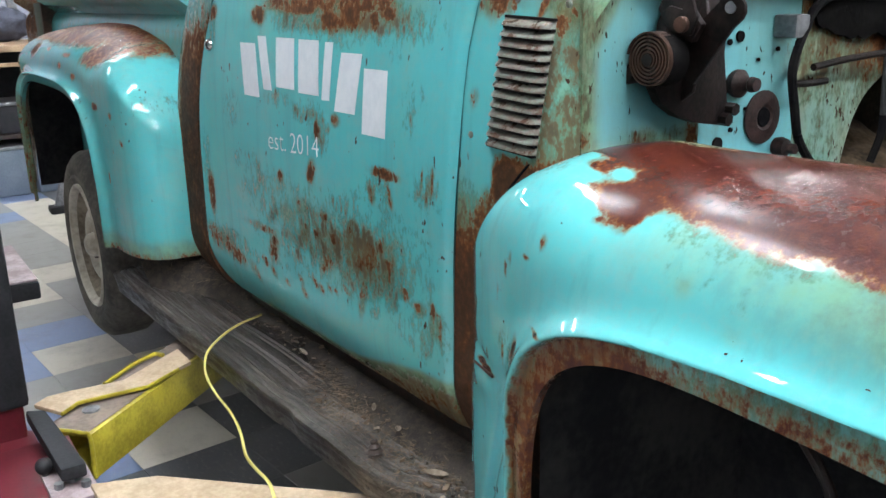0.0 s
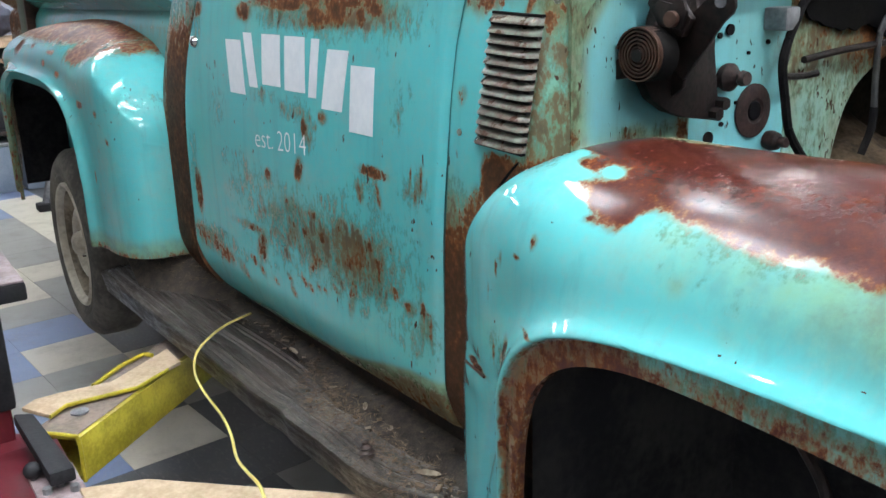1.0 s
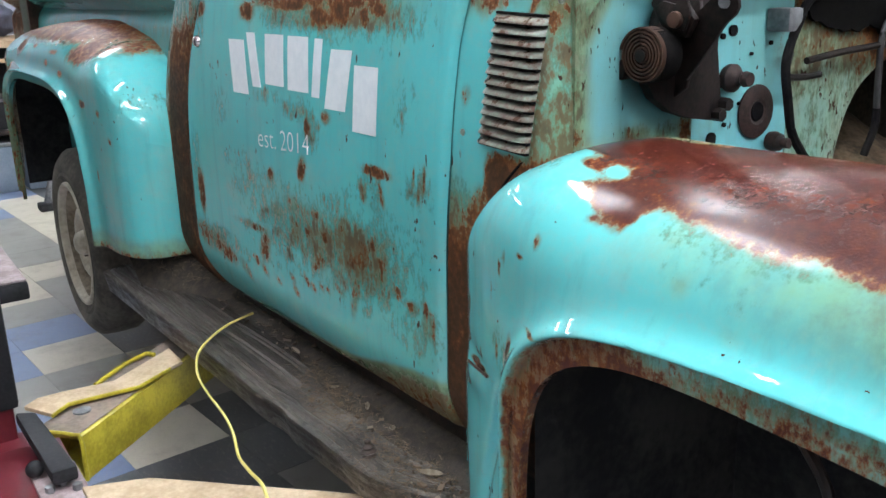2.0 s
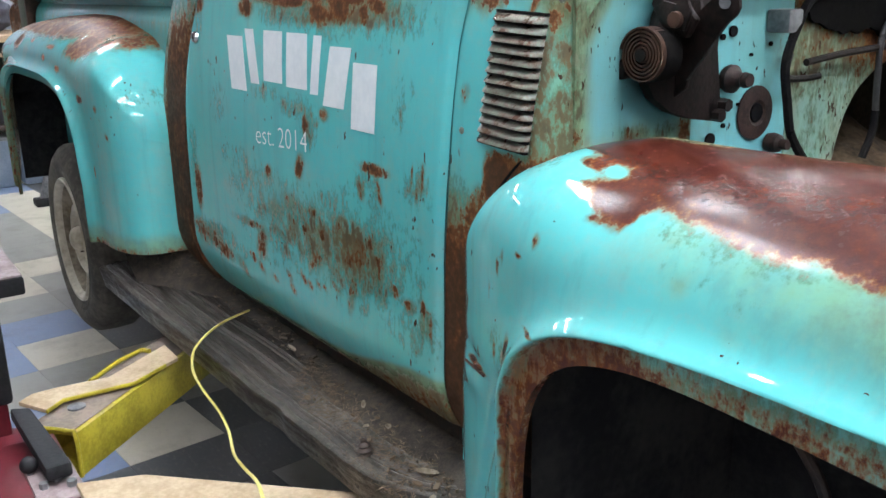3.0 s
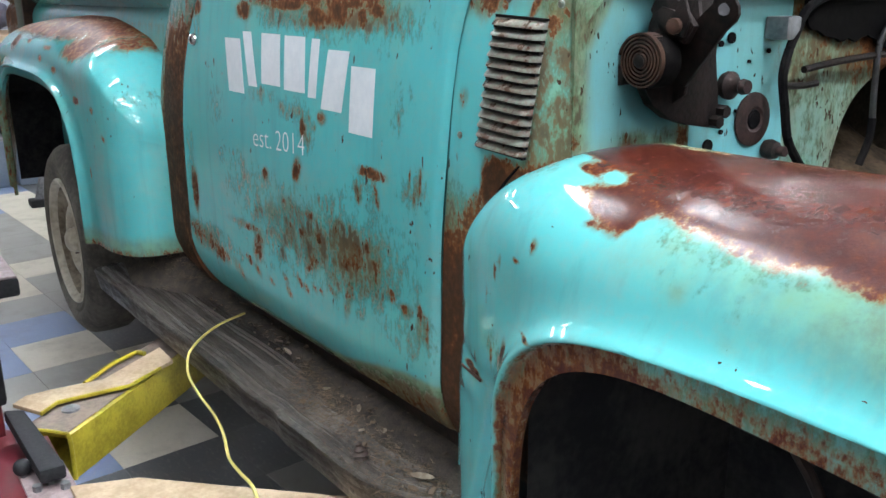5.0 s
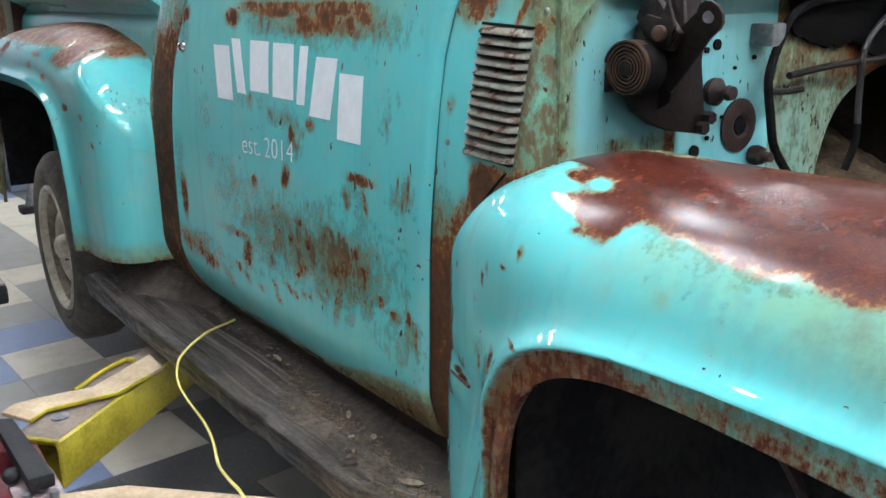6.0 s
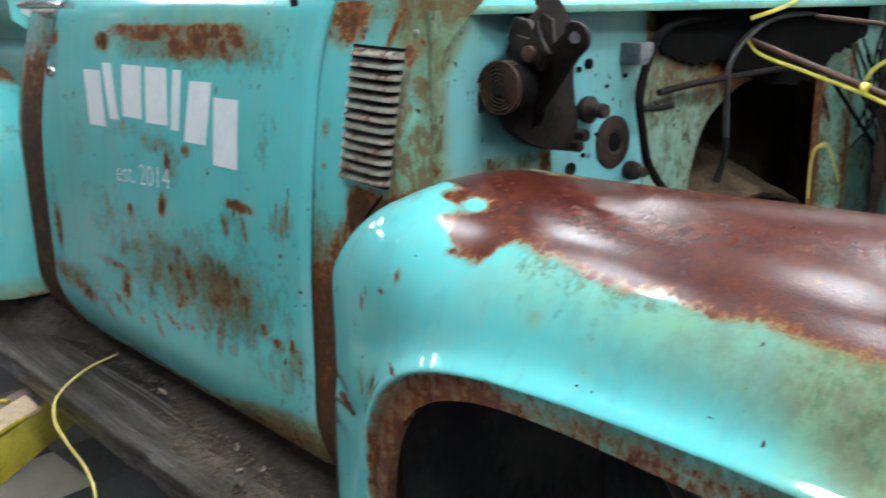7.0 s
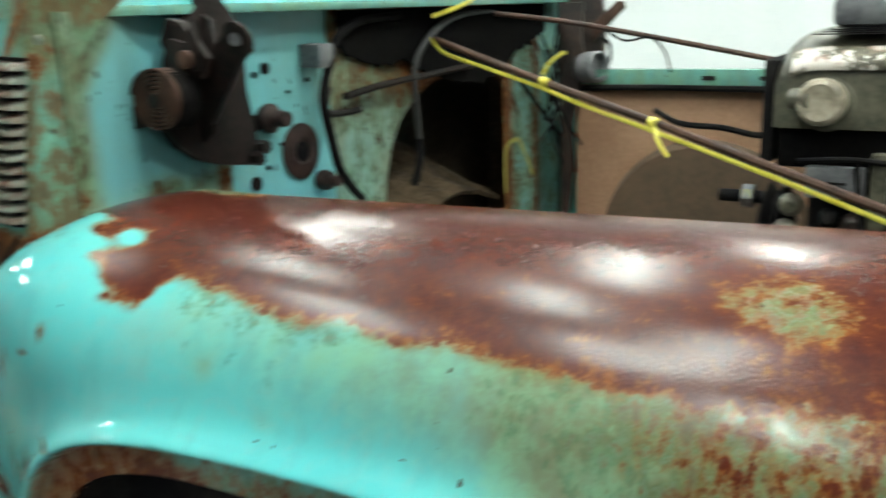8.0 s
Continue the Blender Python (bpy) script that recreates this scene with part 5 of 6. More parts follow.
g = bmesh.ops.create_cone(bm, cap_ends=True, segments=48, radius1=0.25, radius2=0.235, depth=0.06, matrix=Matrix.Translation((0.06, 2.88, 0.79)) @ Matrix.Rotation(radians(90), 4, "X"))
part("wheel_hump", bm, APRONSHADE, truck, "hump of the far wheel housing, shade put into its dark brown", sharp=60)

# ragged dark plate added beside the apron for dark metal and shade
bm = plate(bmesh.new(), [(-0.290, 2.882, 0.80), (-0.292, 2.882, 1.10), (-0.283, 2.882, 1.22), (-0.295, 2.882, 1.352), (-0.235, 2.882, 1.352), (-0.240, 2.882, 1.27), (-0.225, 2.882, 1.20), (-0.245, 2.882, 1.15), (-0.262, 2.882, 1.06), (-0.258, 2.882, 0.98), (-0.275, 2.882, 0.80)], (0, -1, 0), 0.012, 0.003)
part("far_cowl_corner", bm, DARKRUST, truck, "ragged dark plate standing for dark metal and shade at the far firewall corner")
rng = random.Random(8)
for _ in range(7):
    a = Vector((-0.30 + rng.uniform(-0.05, 0.06), 2.86 + rng.uniform(-0.05, 0.0), 1.28 + rng.uniform(-0.05, 0.05)))
    b = Vector((-0.30 + rng.uniform(-0.05, 0.08), 2.85 + rng.uniform(-0.05, 0.0), 1.02 + rng.uniform(-0.08, 0.08)))
    part("wire", tube(bmesh.new(), [a, (a * 2 + b) / 3 + Vector((rng.uniform(0, 0.03), -0.01, 0)), (a + b * 2) / 3 + Vector((rng.uniform(-0.02, 0.03), -0.015, 0)), b], 0.003), BLACK, truck)

# ---- radiator rods ----
bm = tube(bmesh.new(), [(-0.362, 2.37, 1.298), (-0.059, 2.25, 1.222), (0.16, 2.165, 1.170), (0.60, 1.99, 1.062)], 0.0066)
part("support_rod", bm, RUST, truck, "rusty radiator support rod")
part("support_rod", tube(bmesh.new(), [(-0.33, 2.60, 1.335), (-0.156, 2.70, 1.303), (0.252, 2.72, 1.222), (0.6, 2.74, 1.15)], 0.0056), RUST, truck, "rusty radiator support rod")
HARNESS = [(0.02, 2.62, 1.135), (0.078, 2.60, 1.112), (0.16, 2.60, 1.106), (0.225, 2.60, 1.094), (0.285, 2.60, 1.099), (0.42, 2.60, 1.12)]
part("harness", tube(bmesh.new(), HARNESS, 0.0062), BLACK, truck, "black taped wiring harness")
part("thin_wire", tube(bmesh.new(), [(-0.12, 2.70, 1.295), (-0.07, 2.69, 1.270), (-0.02, 2.70, 1.275), (0.0, 2.74, 1.245), (0.01, 2.76, 1.20)], 0.0025), BLACK, truck)
part("wire_loop", tube(bmesh.new(), [(-0.22, 2.95, 1.27), (-0.19, 2.93, 1.25), (-0.19, 2.93, 1.21), (-0.22, 2.95, 1.18)], 0.004), BLACK, truck)
# hoses and cables at the firewall
part("hose", tube(bmesh.new(), [(-0.352, 2.260, 1.340), (-0.345, 2.13, 1.334), (-0.338, 2.055, 1.313), (-0.332, 2.022, 1.28), (-0.330, 2.000, 1.245), (-0.330, 1.991, 1.206), (-0.330, 2.005, 1.148), (-0.330, 2.020, 1.099), (-0.330, 2.047, 1.064), (-0.330, 2.081, 1.032)], 0.0078), BLACK, truck, "dark rubber hose")
part("hose", tube(bmesh.new(), [(-0.36, 2.66, 1.340), (-0.352, 2.50, 1.336), (-0.345, 2.38, 1.310), (-0.338, 2.29, 1.255), (-0.335, 2.280, 1.17), (-0.335, 2.286, 1.10)], 0.0062), HOSE, truck, "grey rubber hose hanging down")
part("hose_end", tube(bmesh.new(), [(-0.335, 2.286, 1.11), (-0.337, 2.287, 1.07), (-0.345, 2.275, 1.02)], 0.0075), BLACK, truck)
part("control_rod", tube(bmesh.new(), [(-0.345, 2.07, 1.211), (-0.34, 2.2, 1.222), (-0.34, 2.52, 1.232)], 0.0065), HINGE, truck)
for a, b in (((-0.35, 2.72, 1.21), (-0.34, 2.98, 1.02)), ((-0.345, 2.84, 1.19), (-0.34, 2.96, 1.10)), ((-0.35, 2.99, 1.25), (-0.33, 3.0, 1.0))):
    part("cable", tube(bmesh.new(), [a, b], 0.005), BLACK, truck)

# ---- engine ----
# block is plain black, the shade below the cover put into its colour
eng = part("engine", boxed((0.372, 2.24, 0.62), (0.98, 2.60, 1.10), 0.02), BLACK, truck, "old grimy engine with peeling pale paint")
# a rounded cover: profile over y, its end rounded over x
P = []
for t in np.linspace(0, 1, 44):
    row = []
    for x in np.linspace(0.318, 0.98, 60):
        end = math.sqrt(max(0.0, 1 - max(0.0, (0.375 - x) / 0.058) ** 2))
        a = t * math.pi
        cy, hy = 2.40, 0.165 + 0.012 * end
        yy = cy - hy * math.copysign(abs(math.cos(a)) ** 0.45, math.cos(a))
        zz = 1.160 + (0.083 + 0.055 * end) * math.sin(a) ** 0.42
        row.append((x, yy, zz))
    P.append(row)
sheet("valve_cover", np.array(P), OLIVE, eng, "grimy olive rounded engine cover")
# black strip stands for the shade under the cover
part("cover_foot", boxed((0.325, 2.236, 1.10), (0.98, 2.56, 1.162), 0.006), SHADEBLACK, eng)
P = []
for v in np.linspace(0, 1, 10):
    P.append([(x, 2.2205 - 0.003 * math.sin(v * 3.14) + 0.02 * v * v, 1.244 + 0.032 * v - 0.03 * max(0.0, (0.375 - x) / 0.058) ** 2) for x in np.linspace(0.342, 0.98, 60)])
sheet("peeled_band", np.array(P)[::-1], PEELED, eng, "pale peeled paint band")
part("air_box", boxed((0.385, 2.27, 1.302), (0.98, 2.56, 1.345), 0.012), GREYMETAL, eng, "dark grey metal lid")
part("carburettor", boxed((0.475, 2.36, 1.338), (0.62, 2.50, 1.44), 0.01), GREYMETAL, eng)
for i in range(5):
    part("rib", boxed((0.365 + 0.010 * i, 2.233 + 0.010 * i, 1.2925 + 0.0028 * i), (0.47, 2.250 + 0.010 * i, 1.2937 + 0.0028 * i), 0.0004), BLACK, eng)
part("cap_flange", lathe(bmesh.new(), (0.392, 2.232, 1.196), (0.380, 2.0, 1.200), [(0, 0.040), (0.006, 0.040), (0.010, 0.036), (0.010, 0)], 36), OLIVE, eng)
part("round_cap", lathe(bmesh.new(), (0.388, 2.224, 1.200), (0.372, 2.0, 1.206), [(0, 0.033), (0.020, 0.034), (0.028, 0.032), (0.032, 0.026), (0.030, 0.020), (0.031, 0)], 36), ENGINEPALE, eng, "pale round cap")
part("cap_pipe", rod(bmesh.new(), (0.345, 2.218, 1.203), (0.375, 2.205, 1.203), 0.016, seg=20, bevel=0.004), OLIVE, eng)
# black plate makes the end face of the cover dark
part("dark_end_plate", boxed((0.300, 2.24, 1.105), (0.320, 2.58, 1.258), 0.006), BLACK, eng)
part("grey_plate", boxed((0.372, 2.205, 1.062), (0.452, 2.225, 1.108), 0.004), GREYMETAL, eng, "small grey metal plate")
part("plate_mark", boxed((0.402, 2.203, 1.083), (0.428, 2.2055, 1.087), 0.0005), BLACK, eng)
part("strut", boxed((0.458, 2.20, 1.02), (0.482, 2.225, 1.13), 0.006), OLIVE, eng)
part("pulley", lathe(bmesh.new(), (0.300, 2.30, 0.985), (0.345, 2.30, 0.985), [(0, 0.06), (0.008, 0.078), (0.02, 0.062), (0.032, 0.078), (0.04, 0.06), (0.04, 0)], 32), BLACK, eng, "black belt pulley")
part("pulley_shaft", rod(bmesh.new(), (0.245, 2.235, 1.052), (0.31, 2.235, 1.052), 0.010), BLACK, eng)
part("bright_nut", rod(bmesh.new(), (0.280, 2.235, 1.052), (0.297, 2.235, 1.052), 0.019, seg=8), CHROME, eng, "bright metal nut")
for x, z, r, mm in ((0.348, 1.085, 0.014, OLIVE), (0.352, 1.045, 0.018, OLIVE), (0.345, 1.005, 0.018, ENGINE), (0.372, 0.985, 0.016, OLIVE), (0.405, 1.03, 0.014, BLACK), (0.50, 1.085, 0.024, ENGINE), (0.44, 1.02, 0.02, DARKRUST)):
    part("casting_boss", lathe(bmesh.new(), (x, 2.232, z), (x, 2.0, z), [(0, r), (0.014, r * 0.9), (0.022, r * 0.5), (0.022, 0)], 14), mm, eng)
for a, b in (((0.36, 2.21, 1.115), (0.52, 2.20, 1.112)), ((0.44, 2.205, 1.115), (0.455, 2.20, 1.0)), ((0.50, 2.20, 1.12), (0.53, 2.19, 1.0))):
    part("fuel_line", tube(bmesh.new(), [a, ((a[0] + b[0]) / 2, a[1] - 0.012, (a[2] + b[2]) / 2 + 0.008), b], 0.004), BLACK, eng)

# ---- ribbon on the rod ----
rib = thing("yellow_ribbon", (-0.2, 2.28, 1.2), "thin yellow plastic ribbon tied along a rusty rod", "ribbon")
part("ribbon_run", tube(bmesh.new(), [(-0.345, 2.350, 1.300), (-0.30, 2.33, 1.268), (-0.20, 2.30, 1.243), (-0.06, 2.24, 1.213), (0.03, 2.20, 1.190), (0.16, 2.15, 1.160), (0.36, 2.07, 1.112), (0.60, 1.975, 1.05)], 0.0036, flat=0.2, up=(0.2, 1, 0.1)), RIBBON, rib)
for p in ((-0.055, 2.243, 1.222), (0.16, 2.16, 1.170)):
    q = Vector(p)
    part("knot", lathe(bmesh.new(), q - Vector((0.006, -0.0025, -0.0012)), q + Vector((0.006, -0.0025, -0.0012)), [(0, 0.0088), (0.012, 0.0088)], 12), RIBBON, rib)
part("loose_end", tube(bmesh.new(), [(-0.055, 2.235, 1.235), (-0.04, 2.23, 1.255), (-0.015, 2.22, 1.27), (-0.005, 2.215, 1.272)], 0.0034, flat=0.2, up=(0, 1, 0)), RIBBON, rib)
part("loose_end", tube(bmesh.new(), [(0.165, 2.15, 1.165), (0.172, 2.14, 1.15), (0.182, 2.135, 1.135), (0.192, 2.13, 1.125)], 0.0034, flat=0.2, up=(0, 1, 0)), RIBBON, rib)
part("ribbon_top", tube(bmesh.new(), [(-0.335, 2.35, 1.335), (-0.315, 2.42, 1.352), (-0.30, 2.46, 1.37), (-0.30, 2.48, 1.40)], 0.0042, flat=0.2, up=(1, 0, 0)), RIBBON, rib)
rib2 = thing("hanging_ribbon", (-0.34, 2.68, 1.0), "loop of faded yellow ribbon hanging on the firewall", "ribbon")
part("ribbon_loop", tube(bmesh.new(), [(-0.34, 2.66, 0.93), (-0.335, 2.655, 1.03), (-0.33, 2.69, 1.05), (-0.335, 2.735, 1.035), (-0.335, 2.80, 0.95)], 0.0055, flat=0.2, up=(1, 0, 0)), FADED, rib2)

# ---- cab shell out of sight, added to keep ceiling light from the cab ----
# front edge set back so that the tubes still reflect in the fender
part("roof", boxed((-1.84, 1.56, 1.93), (-1.16, 3.10, 1.98), 0.02), TURQUOISE, truck)
for x0 in (-1.80, -0.68):
    for y0 in (1.49, 3.10):
        part("pillar", tube(bmesh.new(), [(x0, y0, 1.40), (-1.78 if x0 < -1 else -1.18, 1.60 if y0 < 2 else 3.05, 1.94)], 0.03), TURQUOISE, truck)
part("cab_floor", boxed((-1.80, 1.56, 0.58), (-0.40, 3.12, 0.62), 0), INTERIOR, truck)
part("far_side", boxed((-1.84, 3.16, 0.60), (-0.33, 3.20, 1.43), 0.01), TURQUOISE, truck)
part("far_fender", boxed((-0.33, 2.94, 0.75), (1.02, 3.34, 1.13), 0.06), TURQUOISE, truck)
part("mirror_stem", tube(bmesh.new(), [(-0.475, 1.40, 1.372), (-0.455, 1.38, 1.41), (-0.43, 1.35, 1.46)], 0.006), PADBLACK, truck, "black mirror stem")


# ---- litter on the running board ----
def heap(x, y):
    """Height of the dirt piled against the rear fender."""
    return 0.112 * float(sm(((x + 2.09) * -0.16 + (y - 1.30) * 0.27) / 0.314, -0.11, 0.01)) if x < -1.6 else 0.0


def litter():
    rng = random.Random(5)
    verts, faces = [], []
    for _ in range(30000):
        t = rng.random()
        x = -2.15 + 1.65 * t
        fore = float(sm(x, -1.30, -0.75))
        lo, hi = 1.47 - 0.11 * fore, 1.62 - 0.02 * fore
        if x < -1.75:
            lo = 1.40
        y = hi - abs(rng.gauss(0.28 * fore, 0.42)) * (hi - lo)
        if rng.random() > 0.35 + 0.65 * (rng.random() < fore or x < -1.75 or noise.noise(Vector((x * 9, y * 9, 7))) > 0.1):
            continue
        if y < lo - 0.04:
            continue
        a = rng.uniform(0, math.pi)
        length = rng.uniform(0.010, 0.034)
        w = rng.uniform(0.0003, 0.00065)
        z = 0.546 + abs(rng.gauss(0, 0.004)) + max(0, (y - 1.48)) * 0.14 + heap(x, y)
        c = Vector((x, y, z))
        d = Vector((math.cos(a), math.sin(a), rng.gauss(0, 0.15))) * length / 2
        s = Vector((-math.sin(a), math.cos(a), 0)) * w
        u = Vector((0, 0, w * 1.2))
        o = len(verts)
        bend = Vector((0, 0, rng.uniform(0, 0.004)))
        for p in (c - d, c + bend, c + d):
            verts += [p - s, p + u, p + s]
        for k0 in (0, 3):
            for i in range(3):
                j = (i + 1) % 3
                faces.append((o + k0 + i, o + k0 + j, o + k0 + 3 + j, o + k0 + 3 + i))
    ob = put("pine_needles", mesh_of("pine_needles", verts, faces, False), LITTER, None, "dry brown pine needles and dirt on the running board")
    tagged(ob, kind="stuff", category="litter")
    # a low drift of dirt against the sill
    xs = np.linspace(-2.2, -0.46, 120)[:, None]
    t = np.linspace(0, 1, 16)[None, :]
    y = 1.44 - 0.05 * sm(xs, -1.2, -0.7) + 0.17 * t + 0 * xs
    bumpy = np.array([[noise.noise(Vector((float(a) * 14, float(b) * 30, 3))) for b in y[i]] for i, a in enumerate(xs[:, 0])])
    z = 0.546 + 0.034 * t + 0.010 * bumpy * np.sin(t * 3)
    ob = sheet("dirt_drift", np.stack(np.broadcast_arrays(xs, y, z), -1)[::-1], SOIL, None, "drift of dry dirt along the door sill")
    tagged(ob, kind="stuff", category="litter")
    xs = np.linspace(-2.16, -1.60, 50)
    ys = np.linspace(1.31, 1.60, 40)
    P = [[(x, y, 0.5405 + heap(x, y) + 0.005 * noise.noise(Vector((x * 22, y * 22, 1)))) for y in ys] for x in xs]
    ob = sheet("dirt_heap", np.array(P), SOIL, None, "heap of dry dirt and needles against the rear fender")
    tagged(ob, kind="stuff", category="litter")


litter()


def bark_bits():
    """Chips of bark, cone scales and torn leaf, thicker towards the front of the board."""
    rng = random.Random(21)
    verts, faces = [], []
    for _ in range(300):
        x = -0.46 - 1.6 * rng.random() ** 1.6
        y = (1.40 if x > -1.0 else 1.47) + rng.uniform(-0.05, 0.13)
        r = rng.uniform(0.002, 0.008) * (1.3 if rng.random() < 0.15 else 0.8)
        m = pose(x, y, 0.5515 + max(0.0, y - 1.44) * 0.16 + rng.uniform(0, 0.006), rng.uniform(-30, 30), rng.uniform(-30, 30), rng.uniform(0, 360))
        slim, h = rng.uniform(0.25, 0.8), rng.uniform(0.0006, 0.0022)
        o = len(verts)
        ring = [(r * math.cos(a) * rng.uniform(0.75, 1.2), r * slim * math.sin(a) * rng.uniform(0.7, 1.2)) for a in (i * math.pi / 3 for i in range(6))]
        verts += [m @ Vector((a, b, -h)) for a, b in ring] + [m @ Vector((a * 0.85, b * 0.85, h + 0.12 * abs(a))) for a, b in ring]
        faces += [(o + i, o + (i + 1) % 6, o + 6 + (i + 1) % 6, o + 6 + i) for i in range(6)] + [tuple(o + 6 + i for i in range(6)), tuple(o + 5 - i for i in range(6))]
    ob = put("bark_bits", mesh_of("bark_bits", verts, faces, False), BARK, None, "loose bark chips and torn leaf scraps on the running board")
    tagged(ob, kind="stuff", category="litter")


bark_bits()


def dead_leaf(x, y, z, size, turn):
    m = pose(x, y, z, 8, 12, turn)
    P = []
    for u in np.linspace(-1, 1, 11):
        w = 0.34 * (1 - u * u) ** 0.7
        P.append([m @ Vector((size * u, size * w * v, size * (0.75 * abs(v) * w + 0.2 * u * u))) for v in np.linspace(-1, 1, 7)])
    ob = sheet("dead_leaf", np.array([[tuple(q) for q in r] for r in P]), LEAF, None, "curled dry brown leaf on the running board", 0.0008)
    return tagged(ob, category="leaf", group="dead leaves")


dead_leaf(-0.545, 1.40, 0.556, 0.022, 60)
dead_leaf(-1.72, 1.50, 0.562, 0.020, 20)
dead_leaf(-0.95, 1.43, 0.557, 0.012, 100)
dead_leaf(-0.83, 1.44, 0.558, 0.013, -30)
dead_leaf(-1.18, 1.45, 0.557, 0.016, 10)
dead_leaf(-0.72, 1.43, 0.558, 0.017, 150)
bm = lathe(bmesh.new(), (-0.67, 1.352, 0.548), (-0.675, 1.35, 0.60), [(0, 0.006), (0.004, 0.014), (0.009, 0.010), (0.013, 0.016), (0.018, 0.010), (0.022, 0.012), (0.028, 0.006), (0.033, 0.007), (0.036, 0.0)], 9)
tagged(part("pine_cone", bm, DARKRUST, None, "small dark pine cone on the running board"), category="pine cone")

# ---- yellow cord over the running board ----
bm = tube(bmesh.new(), [(-1.459, 1.463, 0.565), (-1.425, 1.387, 0.565), (-1.372, 1.323, 0.565), (-1.316, 1.272, 0.561), (-1.286, 1.252, 0.548), (-1.264, 1.245, 0.522), (-1.181, 1.235, 0.516), (-1.027, 1.215, 0.532), (-0.938, 1.200, 0.531), (-0.862, 1.180, 0.523), (-0.759, 1.160, 0.549), (-0.638, 1.135, 0.591), (-0.579, 1.120, 0.599), (-0.507, 1.100, 0.599)], 0.0031, per=12)
tagged(part("extension_cord", bm, CORD, None, "yellow extension cord hanging over the running board"), category="cord")

# ---- two-post lift ----
lift = thing("car_lift", (-1.6, 0.75, 0), "red two-post car lift with yellow swing arms and black pads", "car lift")
part("column", boxed((-1.86, 0.52, 0), (-1.46, 0.885, 3.0), 0.01), RED, lift)
part("cover", boxed((-1.875, 0.51, 0.475), (-1.45, 0.897, 1.7), 0.012), PADBLACK, lift, "black rubber cover")
part("carriage", boxed((-1.50, 0.60, 0.20), (-1.10, 0.90, 0.40), 0.012), RED, lift, "red lift carriage")
A = Vector((-1.277, 0.986, 0))
d = Vector((-0.646, 0.763, 0))
n = Vector((-0.763, -0.646, 0))
m = Matrix(((d.x, n.x, 0, A.x), (d.y, n.y, 0, A.y), (0, 0, 1, 0), (0, 0, 0, 1)))
bm = bmesh.new()
L, W, Z0, Z1, T = 0.60, 0.125, 0.345, 0.45, 0.010
box(bm, (0, 0, Z0), (L, T, Z1), 0.002, m)
arm = part("swing_arm", bm, YELLOW, lift, "yellow steel swing arm with a dusty top")
for lo, hi in (((0, W - T, Z0), (L, W, Z1)), ((0, T, Z0), (L, W - T, Z0 + T)), ((0.0, T, Z1 - T), (L, W - T, Z1))):
    part("arm_plate", boxed(lo, hi, 0.002, m), YELLOW, arm)
# darker dust here carries the shade of the fold plate above
part("arm_top", boxed((0.006, 0.012, Z1 + 0.0005), (L, W - 0.004, Z1 + 0.002), 0.0, m), DUSTSHADE, arm, "dusty worn top of the arm, darkened for the plate's shade")
bm = plate(bmesh.new(), [(-1.472, 0.907, 0.468), (-1.501, 0.940, 0.468), (-1.502, 0.996, 0.468), (-1.488, 1.109, 0.468), (-1.606, 1.282, 0.468), (-1.503, 1.283, 0.468), (-1.481, 1.244, 0.468), (-1.423, 1.151, 0.468), (-1.430, 0.993, 0.468), (-1.392, 0.951, 0.468)], (0, 0, -1), 0.010, 0.002)
part("fold_plate", bm, DUSTY, arm, "dusty bent steel plate with yellow edges")
part("plate_edge", tube(bmesh.new(), [(-1.392, 0.951, 0.463), (-1.430, 0.993, 0.463), (-1.423, 1.151, 0.463), (-1.481, 1.244, 0.463)], 0.0035, per=1, flat=1.5), YELLOW, arm)
part("release_bar", tube(bmesh.new(), [(-1.507, 1.071, 0.460), (-1.584, 1.154, 0.460), (-1.615, 1.206, 0.460), (-1.625, 1.228, 0.460), (-1.604, 1.242, 0.460)], 0.006), YELLOW, arm, "yellow bent release bar")
part("end_lip", tube(bmesh.new(), [m @ Vector(p) for p in ((0, W, Z1 - 0.004), (-0.002, W * 0.6, Z1 + 0.002), (-0.002, 0.022, Z1 + 0.002), (-0.002, 0.003, Z1 - 0.008), (-0.002, 0.002, Z0))], 0.005), YELLOW, arm, "rolled yellow lip at the open arm end")
part("pad_disc", lathe(bmesh.new(), m @ Vector((0.10, 0.075, 0.450)), m @ Vector((0.10, 0.075, 0.6)), [(0, 0.02), (0.006, 0.02), (0.008, 0.014), (0.008, 0)], 20), GREYMETAL, arm)
# rubber wedge, knob and bolts at the pivot
a, b = Vector((-1.345, 0.893, 0.475)), Vector((-1.06, 0.915, 0.475))
bm = plate(bmesh.new(), [a + Vector((0, -0.02, 0.01)), a + Vector((0.0, 0.02, 0.0)), b + Vector((0.01, 0.018, 0)), b + Vector((0.01, -0.03, 0))], (0, 0, 1), 0.03, 0.008)
part("rubber_wedge", bm, PADBLACK, lift, "black rubber stop")
part("pivot_plate", boxed((-1.30, 0.78, 0.40), (-0.98, 0.945, 0.455), 0.006), RED, lift)
part("pivot_cover", boxed((-1.16, 0.86, 0.452), (-1.00, 0.945, 0.462), 0.004), PINK, lift)
bm = rod(bmesh.new(), (-1.13, 0.868, 0.42), (-1.13, 0.868, 0.47), 0.006)
part("knob_stem", bm, GREYMETAL, lift)
bm = bmesh.new()
bmesh.ops.create_uvsphere(bm, u_segments=20, v_segments=14, radius=0.017, matrix=Matrix.Translation((-1.13, 0.868, 0.482)))
part("ball_knob", bm, PADBLACK, lift, "black ball knob")
